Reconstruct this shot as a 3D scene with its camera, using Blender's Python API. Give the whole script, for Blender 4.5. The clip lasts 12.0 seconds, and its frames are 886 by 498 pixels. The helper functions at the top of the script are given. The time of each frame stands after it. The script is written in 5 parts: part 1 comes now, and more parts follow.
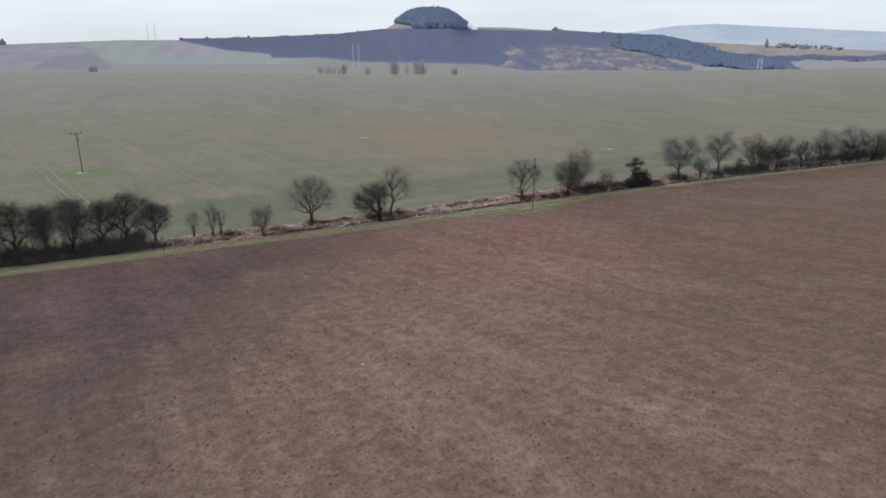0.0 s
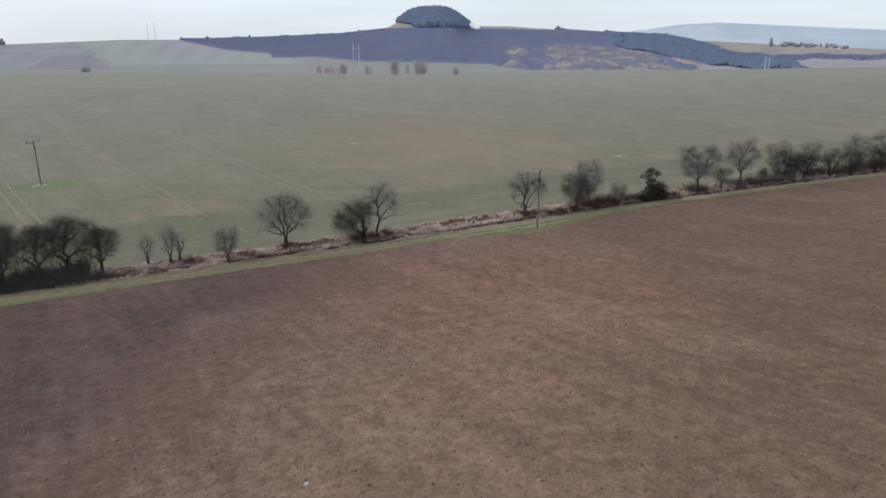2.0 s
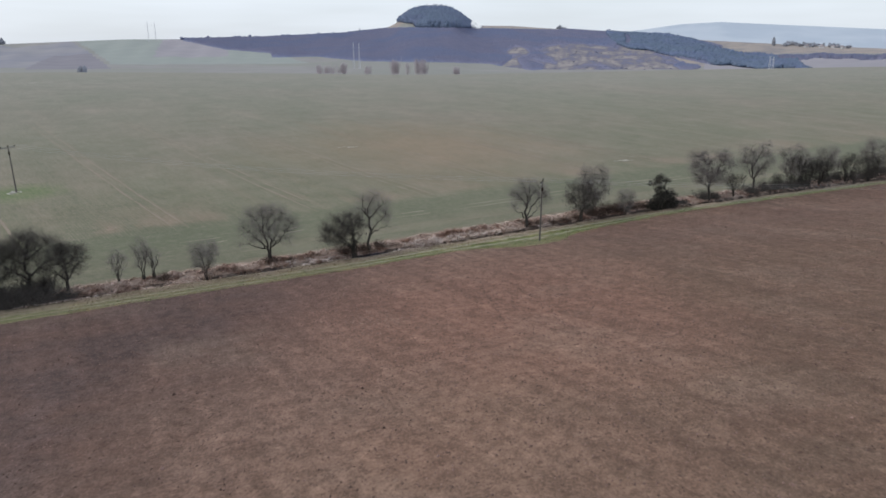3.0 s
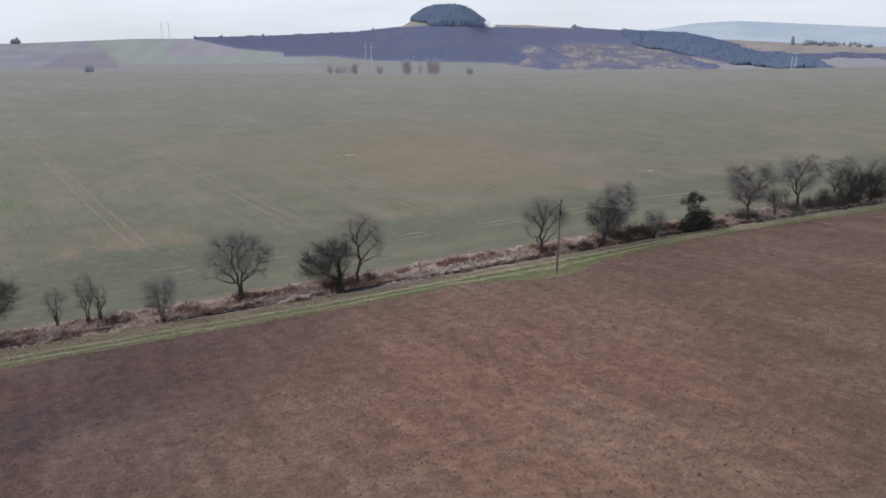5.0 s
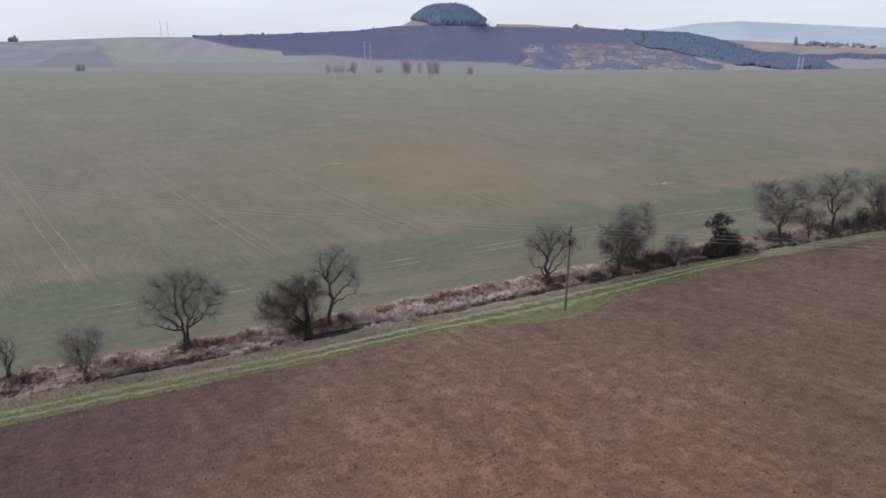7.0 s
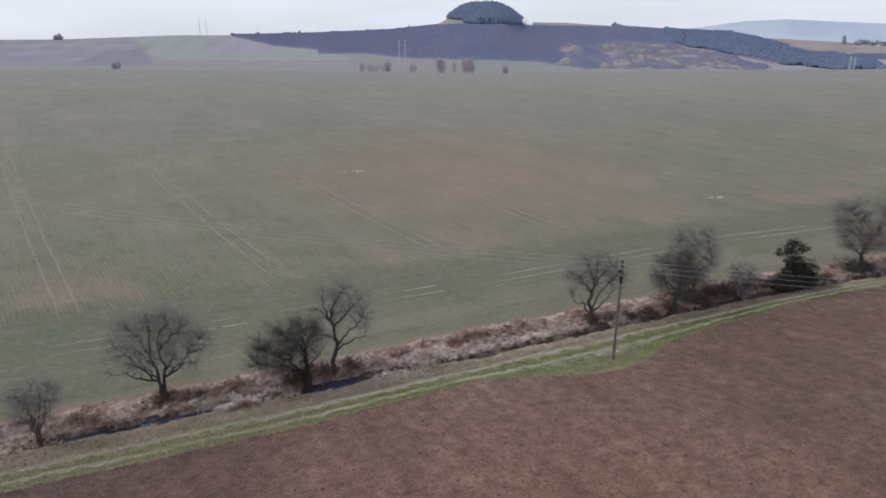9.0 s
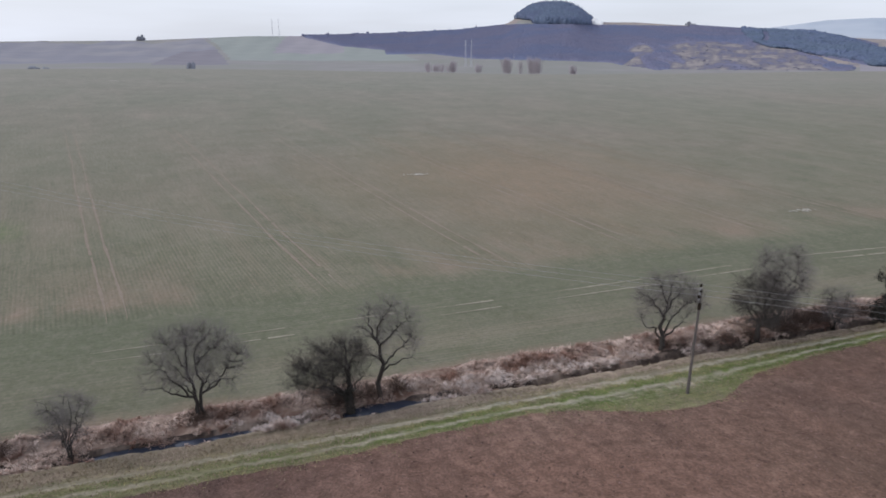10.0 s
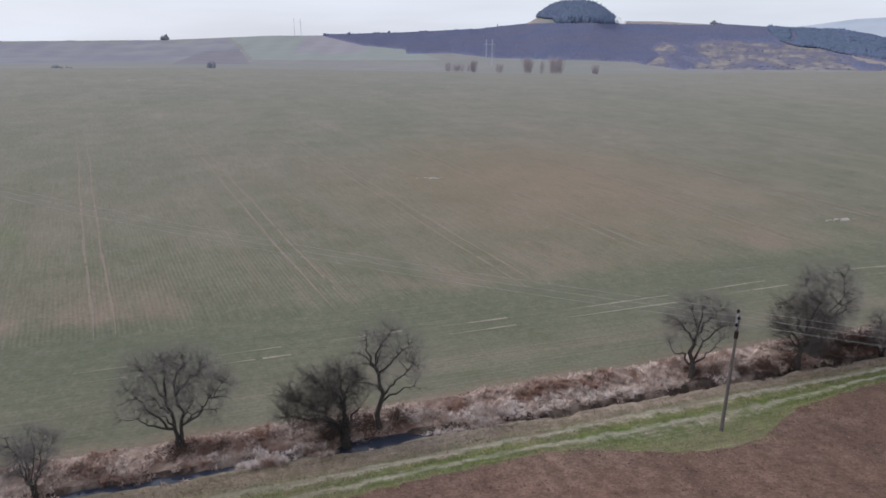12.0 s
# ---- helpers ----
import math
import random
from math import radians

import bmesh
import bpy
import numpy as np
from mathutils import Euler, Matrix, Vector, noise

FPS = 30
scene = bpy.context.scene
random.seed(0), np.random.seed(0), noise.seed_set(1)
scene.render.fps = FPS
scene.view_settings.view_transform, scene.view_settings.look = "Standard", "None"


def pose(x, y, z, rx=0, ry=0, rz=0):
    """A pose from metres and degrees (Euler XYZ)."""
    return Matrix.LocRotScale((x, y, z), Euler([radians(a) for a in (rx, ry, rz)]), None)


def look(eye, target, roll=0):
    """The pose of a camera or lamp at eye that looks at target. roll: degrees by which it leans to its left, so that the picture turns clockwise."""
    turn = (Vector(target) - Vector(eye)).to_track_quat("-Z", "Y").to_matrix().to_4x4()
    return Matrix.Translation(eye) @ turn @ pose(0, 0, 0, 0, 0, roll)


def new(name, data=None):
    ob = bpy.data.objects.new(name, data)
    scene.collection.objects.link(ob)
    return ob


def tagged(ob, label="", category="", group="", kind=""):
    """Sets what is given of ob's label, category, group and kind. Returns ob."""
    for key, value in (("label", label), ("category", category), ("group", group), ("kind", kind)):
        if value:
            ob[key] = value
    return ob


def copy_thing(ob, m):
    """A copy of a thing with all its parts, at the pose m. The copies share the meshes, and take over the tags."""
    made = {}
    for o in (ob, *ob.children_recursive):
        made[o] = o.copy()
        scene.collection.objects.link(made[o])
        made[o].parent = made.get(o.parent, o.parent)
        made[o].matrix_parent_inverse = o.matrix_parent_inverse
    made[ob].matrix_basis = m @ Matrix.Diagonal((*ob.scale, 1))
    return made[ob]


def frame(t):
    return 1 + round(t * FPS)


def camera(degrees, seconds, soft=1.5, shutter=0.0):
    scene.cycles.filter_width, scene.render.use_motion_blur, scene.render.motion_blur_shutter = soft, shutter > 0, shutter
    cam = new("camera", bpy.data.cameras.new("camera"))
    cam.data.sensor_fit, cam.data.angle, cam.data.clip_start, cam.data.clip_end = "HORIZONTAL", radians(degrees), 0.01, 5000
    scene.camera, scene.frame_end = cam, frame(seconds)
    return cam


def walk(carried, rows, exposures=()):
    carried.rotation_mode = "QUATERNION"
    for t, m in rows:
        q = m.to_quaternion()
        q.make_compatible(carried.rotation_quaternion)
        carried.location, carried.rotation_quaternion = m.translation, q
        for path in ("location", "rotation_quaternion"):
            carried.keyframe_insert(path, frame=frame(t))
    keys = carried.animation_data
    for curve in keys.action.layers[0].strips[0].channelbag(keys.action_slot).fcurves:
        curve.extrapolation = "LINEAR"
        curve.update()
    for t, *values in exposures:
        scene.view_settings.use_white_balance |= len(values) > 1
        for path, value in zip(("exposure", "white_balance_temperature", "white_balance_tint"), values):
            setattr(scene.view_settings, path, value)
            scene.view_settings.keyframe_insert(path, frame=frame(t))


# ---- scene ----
cam = camera(68.0, 12.0, soft=1.7, shutter=0.5)
PATH = [
    (0, (-0.045, -4.478, 22.122), (0.737, -2.726, 21.559), -0.1),
    (0.5, (1.894, -1.165, 22.17), (2.674, 0.588, 21.606), -0.1),
    (1, (3.86, 2.139, 22.191), (4.638, 3.892, 21.627), -0.1),
    (1.5, (5.739, 5.372, 22.212), (6.516, 7.127, 21.648), -0.1),
    (2, (7.595, 8.632, 22.22), (8.37, 10.387, 21.655), -0.2),
    (2.5, (9.602, 12.0, 22.275), (10.375, 13.755, 21.71), -0.2),
    (3, (11.494, 15.285, 22.337), (12.265, 17.041, 21.771), -0.2),
    (5, (19.107, 28.725, 22.6), (19.842, 30.496, 22.032), -0.2),
    (5.5, (20.936, 32.033, 22.658), (21.67, 33.805, 22.089), -0.2),
    (6, (22.721, 35.245, 22.729), (23.455, 37.017, 22.161), -0.1),
    (6.5, (24.397, 38.545, 22.765), (25.131, 40.317, 22.195), -0.0),
    (7, (26.034, 41.671, 22.793), (26.768, 43.443, 22.223), -0.0),
    (9, (31.36, 52.987, 22.932), (32.001, 54.792, 22.358), 0.1),
    (9.5, (32.44, 55.614, 22.831), (32.995, 57.448, 22.258), 0.1),
    (10, (33.463, 57.901, 22.783), (33.926, 59.76, 22.21), 0.1),
    (10.5, (34.264, 59.791, 22.812), (34.684, 61.661, 22.237), 0.1),
    (11, (34.974, 61.525, 22.785), (35.383, 63.397, 22.21), 0.2),
    (11.5, (35.586, 62.817, 22.788), (35.993, 64.689, 22.215), 0.1),
    (12, (35.864, 63.3, 22.663), (36.269, 65.173, 22.088), 0.1),
]
walk(cam, [(t, look(eye, target, roll)) for t, eye, target, roll in PATH], ((0, 0.1, 6550, 6.5), (3, 0.09, 6530, 7.5), (5.5, 0.05, 6490, 10), (9, 0.03, 6440, 12), (12, 0.0, 6420, 12.5)))

SKY_LEVEL, SUN_LEVEL = 0.128, 1.22
# ---- world and sun: high thin overcast, soft light ----
world = bpy.data.worlds.new("winter_sky")
scene.world = world
world.use_nodes = True
wn = world.node_tree.nodes
wl = world.node_tree.links
sky = wn.new("ShaderNodeTexSky")
sky.sky_type = "NISHITA"
sky.sun_disc = False
sky.sun_elevation = radians(38)
sky.sun_rotation = radians(-78)
sky.air_density = 1.0
sky.dust_density = 3.0
sky.ozone_density = 1.5
veil = wn.new("ShaderNodeMixRGB")
veil.blend_type = "MIX"
air = wn.new("ShaderNodeTexCoord")
flat = wn.new("ShaderNodeMapping")
flat.inputs["Scale"].default_value = (1.6, 1.6, 14.0)
cloud = wn.new("ShaderNodeTexNoise")
cloud.inputs["Scale"].default_value = 1.6
cloud.inputs["Detail"].default_value = 3.0
thick = wn.new("ShaderNodeMapRange")
thick.inputs["From Min"].default_value = 0.3
thick.inputs["From Max"].default_value = 0.7
thick.inputs["To Min"].default_value = 0.66
thick.inputs["To Max"].default_value = 0.86
wl.new(air.outputs["Generated"], flat.inputs["Vector"])
wl.new(flat.outputs["Vector"], cloud.inputs["Vector"])
wl.new(cloud.outputs["Fac"], thick.inputs["Value"])
wl.new(thick.outputs["Result"], veil.inputs["Fac"])
veil.inputs["Color2"].default_value = (6.85, 7.32, 8.2, 1)
wl.new(sky.outputs["Color"], veil.inputs["Color1"])
wl.new(veil.outputs["Color"], wn["Background"].inputs["Color"])
wn["Background"].inputs["Strength"].default_value = SKY_LEVEL
sun = new("sun", bpy.data.lights.new("sun", "SUN"))
sun.data.energy = SUN_LEVEL
sun.data.angle = radians(18)
sun.data.color = (1.0, 0.97, 0.93)
sun.matrix_world = look((-98, 21, 78), (0, 0, 0))


# ---- materials ----
def shader(name, rough=0.9):
    m = bpy.data.materials.new(name)
    m.use_nodes = True
    b = m.node_tree.nodes["Principled BSDF"]
    b.inputs["Roughness"].default_value = rough
    b.inputs["Specular IOR Level"].default_value = 0.2
    return m, m.node_tree.nodes, m.node_tree.links, b


def coords(n, l, turn=0.0, stretch=(1, 1, 1)):
    """Object coordinates in metres, turned about z and then stretched."""
    tc = n.new("ShaderNodeTexCoord")
    first = n.new("ShaderNodeMapping")
    first.inputs["Rotation"].default_value = (0, 0, radians(turn))
    second = n.new("ShaderNodeMapping")
    second.inputs["Scale"].default_value = stretch
    l.new(tc.outputs["Object"], first.inputs["Vector"])
    l.new(first.outputs["Vector"], second.inputs["Vector"])
    return second.outputs["Vector"]


def grain(n, l, vec, scale, detail=5.0, rough=0.6):
    t = n.new("ShaderNodeTexNoise")
    t.inputs["Scale"].default_value = scale
    t.inputs["Detail"].default_value = detail
    t.inputs["Roughness"].default_value = rough
    l.new(vec, t.inputs["Vector"])
    return t.outputs["Fac"]


def ramp(n, l, fac, *stops):
    r = n.new("ShaderNodeValToRGB")
    els = r.color_ramp.elements
    while len(els) < len(stops):
        els.new(0.5)
    for e, (at, c) in zip(els, stops):
        e.position = at
        e.color = (*c, 1) if len(c) == 3 else c
    l.new(fac, r.inputs["Fac"])
    return r.outputs["Color"]


def mixed(n, l, fac, a, b, mode="MIX"):
    x = n.new("ShaderNodeMixRGB")
    x.blend_type = mode
    for key, v in (("Fac", fac), ("Color1", a), ("Color2", b)):
        if isinstance(v, (int, float)):
            x.inputs[key].default_value = v
        elif isinstance(v, tuple):
            x.inputs[key].default_value = (*v, 1)
        else:
            l.new(v, x.inputs[key])
    return x.outputs["Color"]


def bumped(n, l, b, height, strength, distance):
    k = n.new("ShaderNodeBump")
    k.inputs["Strength"].default_value = strength
    k.inputs["Distance"].default_value = distance
    l.new(height, k.inputs["Height"])
    l.new(k.outputs["Normal"], b.inputs["Normal"])


W = (1, 1, 1)
K = (0, 0, 0)


def simple(name, dark, light, scale=3.0, rough=0.9, bump=0.4, distance=0.02, patch=None, patch_scale=0.05, island=0.0, metal=0.0):
    """Grain between two colours, wide patches of a third, and a random shade for each loose piece."""
    m, n, l, b = shader(name, rough)
    v = coords(n, l)
    g = grain(n, l, v, scale)
    c = ramp(n, l, g, (0.3, dark), (0.7, light))
    if patch:
        c = mixed(n, l, ramp(n, l, grain(n, l, v, patch_scale, 3), (0.45, K), (0.62, W)), c, patch)
    if island:
        geo = n.new("ShaderNodeNewGeometry")
        lo, hi = 1 - island, 1 + island
        c = mixed(n, l, 1.0, c, ramp(n, l, geo.outputs["Random Per Island"], (0, (lo, lo, lo)), (1, (hi, hi, hi))), "MULTIPLY")
    l.new(c, b.inputs["Base Color"])
    b.inputs["Metallic"].default_value = metal
    if bump:
        bumped(n, l, b, g, bump, distance)
    return m


def soil_material():
    """Harrowed winter soil: clods, straw-coloured crumbs, lines of the harrow, wide darker and paler areas."""
    m, n, l, b = shader("harrowed_soil", 0.95)
    v = coords(n, l)
    lines = coords(n, l, SOIL_TURN, (1.0, 0.12, 1.0))
    fine = grain(n, l, v, 4.6, 9, 0.75)
    clod = grain(n, l, v, 0.9, 6, 0.65)
    row = grain(n, l, lines, 0.8, 4, 0.6)
    furrow = grain(n, l, coords(n, l, SOIL_TURN, (1.0, 0.03, 1.0)), 0.28, 3, 0.6)
    wide = grain(n, l, v, 0.022, 3, 0.5)
    dry = grain(n, l, v, 0.07, 5, 0.6)
    sep = n.new("ShaderNodeSeparateXYZ")
    l.new(v, sep.inputs["Vector"])
    drift = n.new("ShaderNodeMath")
    drift.operation = "MULTIPLY_ADD"
    drift.inputs[1].default_value = 46.0
    l.new(wide, drift.inputs[0])
    slant = n.new("ShaderNodeMath")
    slant.operation = "MULTIPLY_ADD"
    slant.inputs[1].default_value = -0.55
    l.new(sep.outputs["Y"], slant.inputs[0])
    l.new(sep.outputs["X"], slant.inputs[2])
    l.new(slant.outputs[0], drift.inputs[2])
    across = n.new("ShaderNodeMapRange")
    across.inputs["From Min"].default_value = -12.0
    across.inputs["From Max"].default_value = 68.0
    l.new(drift.outputs[0], across.inputs["Value"])
    c = ramp(n, l, across.outputs["Result"], (0.02, (0.104, 0.071, 0.065)), (0.2, (0.168, 0.109, 0.087)), (0.45, (0.214, 0.135, 0.100)), (0.8, (0.140, 0.090, 0.065)))
    # redder ground in the middle of the field, paler and strawier on the rise, darker by the track
    red = n.new("ShaderNodeVectorMath")
    red.operation = "DISTANCE"
    red.inputs[1].default_value = (45, 80, -5)
    l.new(v, red.inputs[0])
    c = mixed(n, l, ramp(n, l, scaled(n, l, red.outputs["Value"], 0.02, wide, 0.8), (0.55, (0.72, 0.72, 0.72)), (1.3, K)), c, (0.200, 0.108, 0.081))
    rise = n.new("ShaderNodeMapRange")
    rise.inputs["From Min"].default_value = 62.0
    rise.inputs["From Max"].default_value = 22.0
    rise.inputs["To Max"].default_value = 0.5
    l.new(sep.outputs["Y"], rise.inputs["Value"])
    west = n.new("ShaderNodeMapRange")
    west.inputs["From Min"].default_value = 16.0
    west.inputs["From Max"].default_value = 62.0
    west.inputs["To Min"].default_value = 1.0
    west.inputs["To Max"].default_value = 0.25
    l.new(sep.outputs["X"], west.inputs["Value"])
    c = mixed(n, l, mixed(n, l, 1.0, rise.outputs["Result"], west.outputs["Result"], "MULTIPLY"), c, (0.200, 0.142, 0.109))
    edge = n.new("ShaderNodeMapRange")
    edge.inputs["From Min"].default_value = 76.0
    edge.inputs["From Max"].default_value = 102.0
    edge.inputs["To Max"].default_value = 0.45
    l.new(sep.outputs["Y"], edge.inputs["Value"])
    c = mixed(n, l, edge.outputs["Result"], c, (0.136, 0.088, 0.077))
    c = mixed(n, l, 1.0, c, ramp(n, l, across.outputs["Result"], (0.05, (0.82, 0.82, 0.83)), (0.24, W)), "MULTIPLY")
    lump = grain(n, l, v, 0.42, 4, 0.6)
    tint = grain(n, l, v, 0.15, 4, 0.65)
    c = mixed(n, l, ramp(n, l, tint, (0.42, K), (0.68, (0.32, 0.32, 0.32))), c, (0.176, 0.100, 0.074))
    c = mixed(n, l, ramp(n, l, dry, (0.52, K), (0.78, (0.36, 0.36, 0.36))), c, (0.246, 0.184, 0.146))
    c = mixed(n, l, 0.32, c, ramp(n, l, lump, (0.3, (0.66, 0.65, 0.64)), (0.7, (1.3, 1.3, 1.3))), "MULTIPLY")
    c = mixed(n, l, 0.72, c, ramp(n, l, clod, (0.3, (0.58, 0.55, 0.53)), (0.7, (1.36, 1.36, 1.36))), "MULTIPLY")
    c = mixed(n, l, 0.26, c, ramp(n, l, furrow, (0.36, (0.6, 0.58, 0.58)), (0.64, (1.3, 1.3, 1.28))), "MULTIPLY")
    c = mixed(n, l, 0.27, c, ramp(n, l, row, (0.32, (0.55, 0.55, 0.55)), (0.68, (1.35, 1.33, 1.3))), "MULTIPLY")
    # clod shadows painted as dark specks in the hollows between clods, and straw
    c = mixed(n, l, ramp(n, l, grain(n, l, v, 1.7, 3, 0.55), (0.3, (0.62, 0.62, 0.62)), (0.4, K)), c, (0.075, 0.043, 0.033))
    c = mixed(n, l, ramp(n, l, grain(n, l, v, 3.4, 3, 0.6), (0.62, K), (0.72, (0.28, 0.28, 0.28))), c, (0.27, 0.21, 0.172))
    c = mixed(n, l, 0.68, c, ramp(n, l, fine, (0.36, (0.4, 0.39, 0.39)), (0.66, (1.5, 1.48, 1.46))), "MULTIPLY")
    l.new(c, b.inputs["Base Color"])
    bumped(n, l, b, mixed(n, l, 0.5, fine, clod), 0.9, 0.12)
    return m


def scaled(n, l, value, by, other, share):
    """value * by + other * share."""
    a = n.new("ShaderNodeMath")
    a.operation = "MULTIPLY"
    a.inputs[1].default_value = by
    l.new(value, a.inputs[0])
    b = n.new("ShaderNodeMath")
    b.operation = "MULTIPLY_ADD"
    b.inputs[1].default_value = share
    l.new(other, b.inputs[0])
    l.new(a.outputs[0], b.inputs[2])
    return b.outputs[0]


def crop_material(name, turn, fringe=False):
    """Young winter cereal: thin green rows over earth, thinner and browner in wide patches, greener near the stream,
    greyed for haze uphill.
    """
    m, n, l, b = shader(name, 0.9)
    v = coords(n, l)
    along = coords(n, l, turn, (1.0, 0.01, 1.0))
    rows = grain(n, l, along, 4.4, 1, 0.5)
    streak = grain(n, l, along, 0.16, 4, 0.6)
    drill = n.new("ShaderNodeTexWave")
    drill.inputs["Scale"].default_value = 0.62
    drill.inputs["Distortion"].default_value = 1.2
    drill.inputs["Detail"].default_value = 2.0
    drill.inputs["Detail Scale"].default_value = 0.5
    l.new(coords(n, l, turn), drill.inputs["Vector"])
    fine = grain(n, l, v, 3.0, 7, 0.75)
    mid = grain(n, l, v, 0.16, 5, 0.6)
    wide = grain(n, l, v, 0.013, 4, 0.55)
    green = ramp(n, l, mid, (0.3, (0.129, 0.129, 0.085)), (0.7, (0.166, 0.160, 0.115)))
    earth = ramp(n, l, mid, (0.3, (0.178, 0.143, 0.113)), (0.7, (0.228, 0.183, 0.147)))
    sep = n.new("ShaderNodeSeparateXYZ")
    l.new(v, sep.inputs["Vector"])
    near = n.new("ShaderNodeMapRange")
    near.inputs["From Min"].default_value = 122
    near.inputs["From Max"].default_value = 165
    near.inputs["To Min"].default_value = 0.28
    near.inputs["To Max"].default_value = 0.0
    l.new(sep.outputs["Y"], near.inputs["Value"])
    less = n.new("ShaderNodeMath")
    less.operation = "SUBTRACT"
    l.new(wide, less.inputs[0])
    l.new(near.outputs["Result"], less.inputs[1])
    c = mixed(n, l, ramp(n, l, less.outputs[0], (0.42, K), (0.66, (0.6, 0.6, 0.6))), green, earth)
    c = mixed(n, l, ramp(n, l, streak, (0.50, K), (0.70, (0.42, 0.42, 0.42))), c, (0.23, 0.19, 0.148))
    # uphill the crop colour greys with distance, in place of haze
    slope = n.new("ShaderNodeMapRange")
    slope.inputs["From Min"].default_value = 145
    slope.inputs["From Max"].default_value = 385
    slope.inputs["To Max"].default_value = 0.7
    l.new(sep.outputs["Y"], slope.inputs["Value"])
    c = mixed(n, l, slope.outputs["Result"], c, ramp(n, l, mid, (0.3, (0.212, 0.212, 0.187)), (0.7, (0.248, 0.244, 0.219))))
    lush = n.new("ShaderNodeVectorMath")
    lush.operation = "DISTANCE"
    lush.inputs[1].default_value = (-14, 168, -3)
    l.new(v, lush.inputs[0])
    c = mixed(n, l, ramp(n, l, scaled(n, l, lush.outputs["Value"], 0.05, mid, 0.3), (0.32, (0.8, 0.8, 0.8)), (0.62, K)), c, (0.112, 0.150, 0.066))
    moist = n.new("ShaderNodeVectorMath")
    moist.operation = "DISTANCE"
    moist.inputs[1].default_value = (10, 128, -7)
    l.new(v, moist.inputs[0])
    c = mixed(n, l, ramp(n, l, scaled(n, l, moist.outputs["Value"], 0.026, mid, 0.5), (0.4, (0.75, 0.75, 0.75)), (0.95, K)), c, (0.118, 0.120, 0.082))
    bare = n.new("ShaderNodeVectorMath")
    bare.operation = "DISTANCE"
    bare.inputs[1].default_value = (82, 190, 0)
    l.new(v, bare.inputs[0])
    c = mixed(n, l, ramp(n, l, scaled(n, l, bare.outputs["Value"], 0.011, streak, 0.7), (0.42, (0.75, 0.75, 0.75)), (0.95, K)), c, (0.228, 0.172, 0.120))
    # how far from the ditch: lush along the headland's end, bare pinkish patches where the drill turned
    off = n.new("ShaderNodeMath")
    off.operation = "MULTIPLY_ADD"
    off.inputs[1].default_value = -0.0985
    l.new(sep.outputs["X"], off.inputs[0])
    l.new(sep.outputs["Y"], off.inputs[2])
    belt = n.new("ShaderNodeMapRange")
    belt.inputs["From Min"].default_value = 104.65
    belt.inputs["From Max"].default_value = 154.65
    l.new(scaled(n, l, off.outputs[0], 1.0, mid, 5.0), belt.inputs["Value"])
    c = mixed(n, l, ramp(n, l, belt.outputs["Result"], (0.3, K), (0.46, (0.8, 0.8, 0.8)), (0.57, (0.8, 0.8, 0.8)), (0.64, K)), c, (0.117, 0.126, 0.083))
    turned = ramp(n, l, belt.outputs["Result"], (0.62, K), (0.68, (0.7, 0.7, 0.7)), (0.78, (0.5, 0.5, 0.5)), (0.98, K))
    c = mixed(n, l, mixed(n, l, 1.0, turned, ramp(n, l, grain(n, l, coords(n, l, turn, (1.0, 0.35, 1.0)), 0.075, 4, 0.65), (0.46, K), (0.62, W)), "MULTIPLY"), c, (0.240, 0.180, 0.140))
    if fringe:
        uv = n.new("ShaderNodeUVMap")
        uv.uv_map = "across"
        away = n.new("ShaderNodeSeparateXYZ")
        l.new(uv.outputs["UV"], away.inputs["Vector"])
        c = mixed(n, l, ramp(n, l, scaled(n, l, away.outputs["X"], 1.0, mid, 0.5), (0.80, (0.9, 0.9, 0.9)), (1.22, K)), c, (0.205, 0.155, 0.118))
    blotch = grain(n, l, v, 0.055, 4, 0.6)
    c = mixed(n, l, ramp(n, l, grain(n, l, v, 0.9, 5, 0.65), (0.45, K), (0.7, (0.4, 0.4, 0.4))), c, (0.205, 0.182, 0.15))
    c = mixed(n, l, 0.5, c, ramp(n, l, blotch, (0.3, (0.82, 0.86, 0.84)), (0.7, (1.16, 1.11, 1.14))), "MULTIPLY")
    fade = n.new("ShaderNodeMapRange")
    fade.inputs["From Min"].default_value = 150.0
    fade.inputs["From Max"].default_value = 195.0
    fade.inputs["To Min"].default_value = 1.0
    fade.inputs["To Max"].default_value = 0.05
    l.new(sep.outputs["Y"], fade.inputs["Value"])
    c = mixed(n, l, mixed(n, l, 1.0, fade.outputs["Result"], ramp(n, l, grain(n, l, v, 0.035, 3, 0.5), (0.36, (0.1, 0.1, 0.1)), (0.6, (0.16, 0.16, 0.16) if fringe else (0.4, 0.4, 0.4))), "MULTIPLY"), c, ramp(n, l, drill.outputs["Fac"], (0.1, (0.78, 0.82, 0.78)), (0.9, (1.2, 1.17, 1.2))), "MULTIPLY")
    c = mixed(n, l, 0.35, c, ramp(n, l, rows, (0.3, (0.7, 0.75, 0.7)), (0.7, (1.25, 1.2, 1.2))), "MULTIPLY")
    c = mixed(n, l, 0.6, c, ramp(n, l, fine, (0.32, (0.62, 0.66, 0.6)), (0.68, (1.38, 1.34, 1.38))), "MULTIPLY")
    l.new(c, b.inputs["Base Color"])
    bumped(n, l, b, mixed(n, l, 0.6, rows, fine), 0.35, 0.05)
    return m


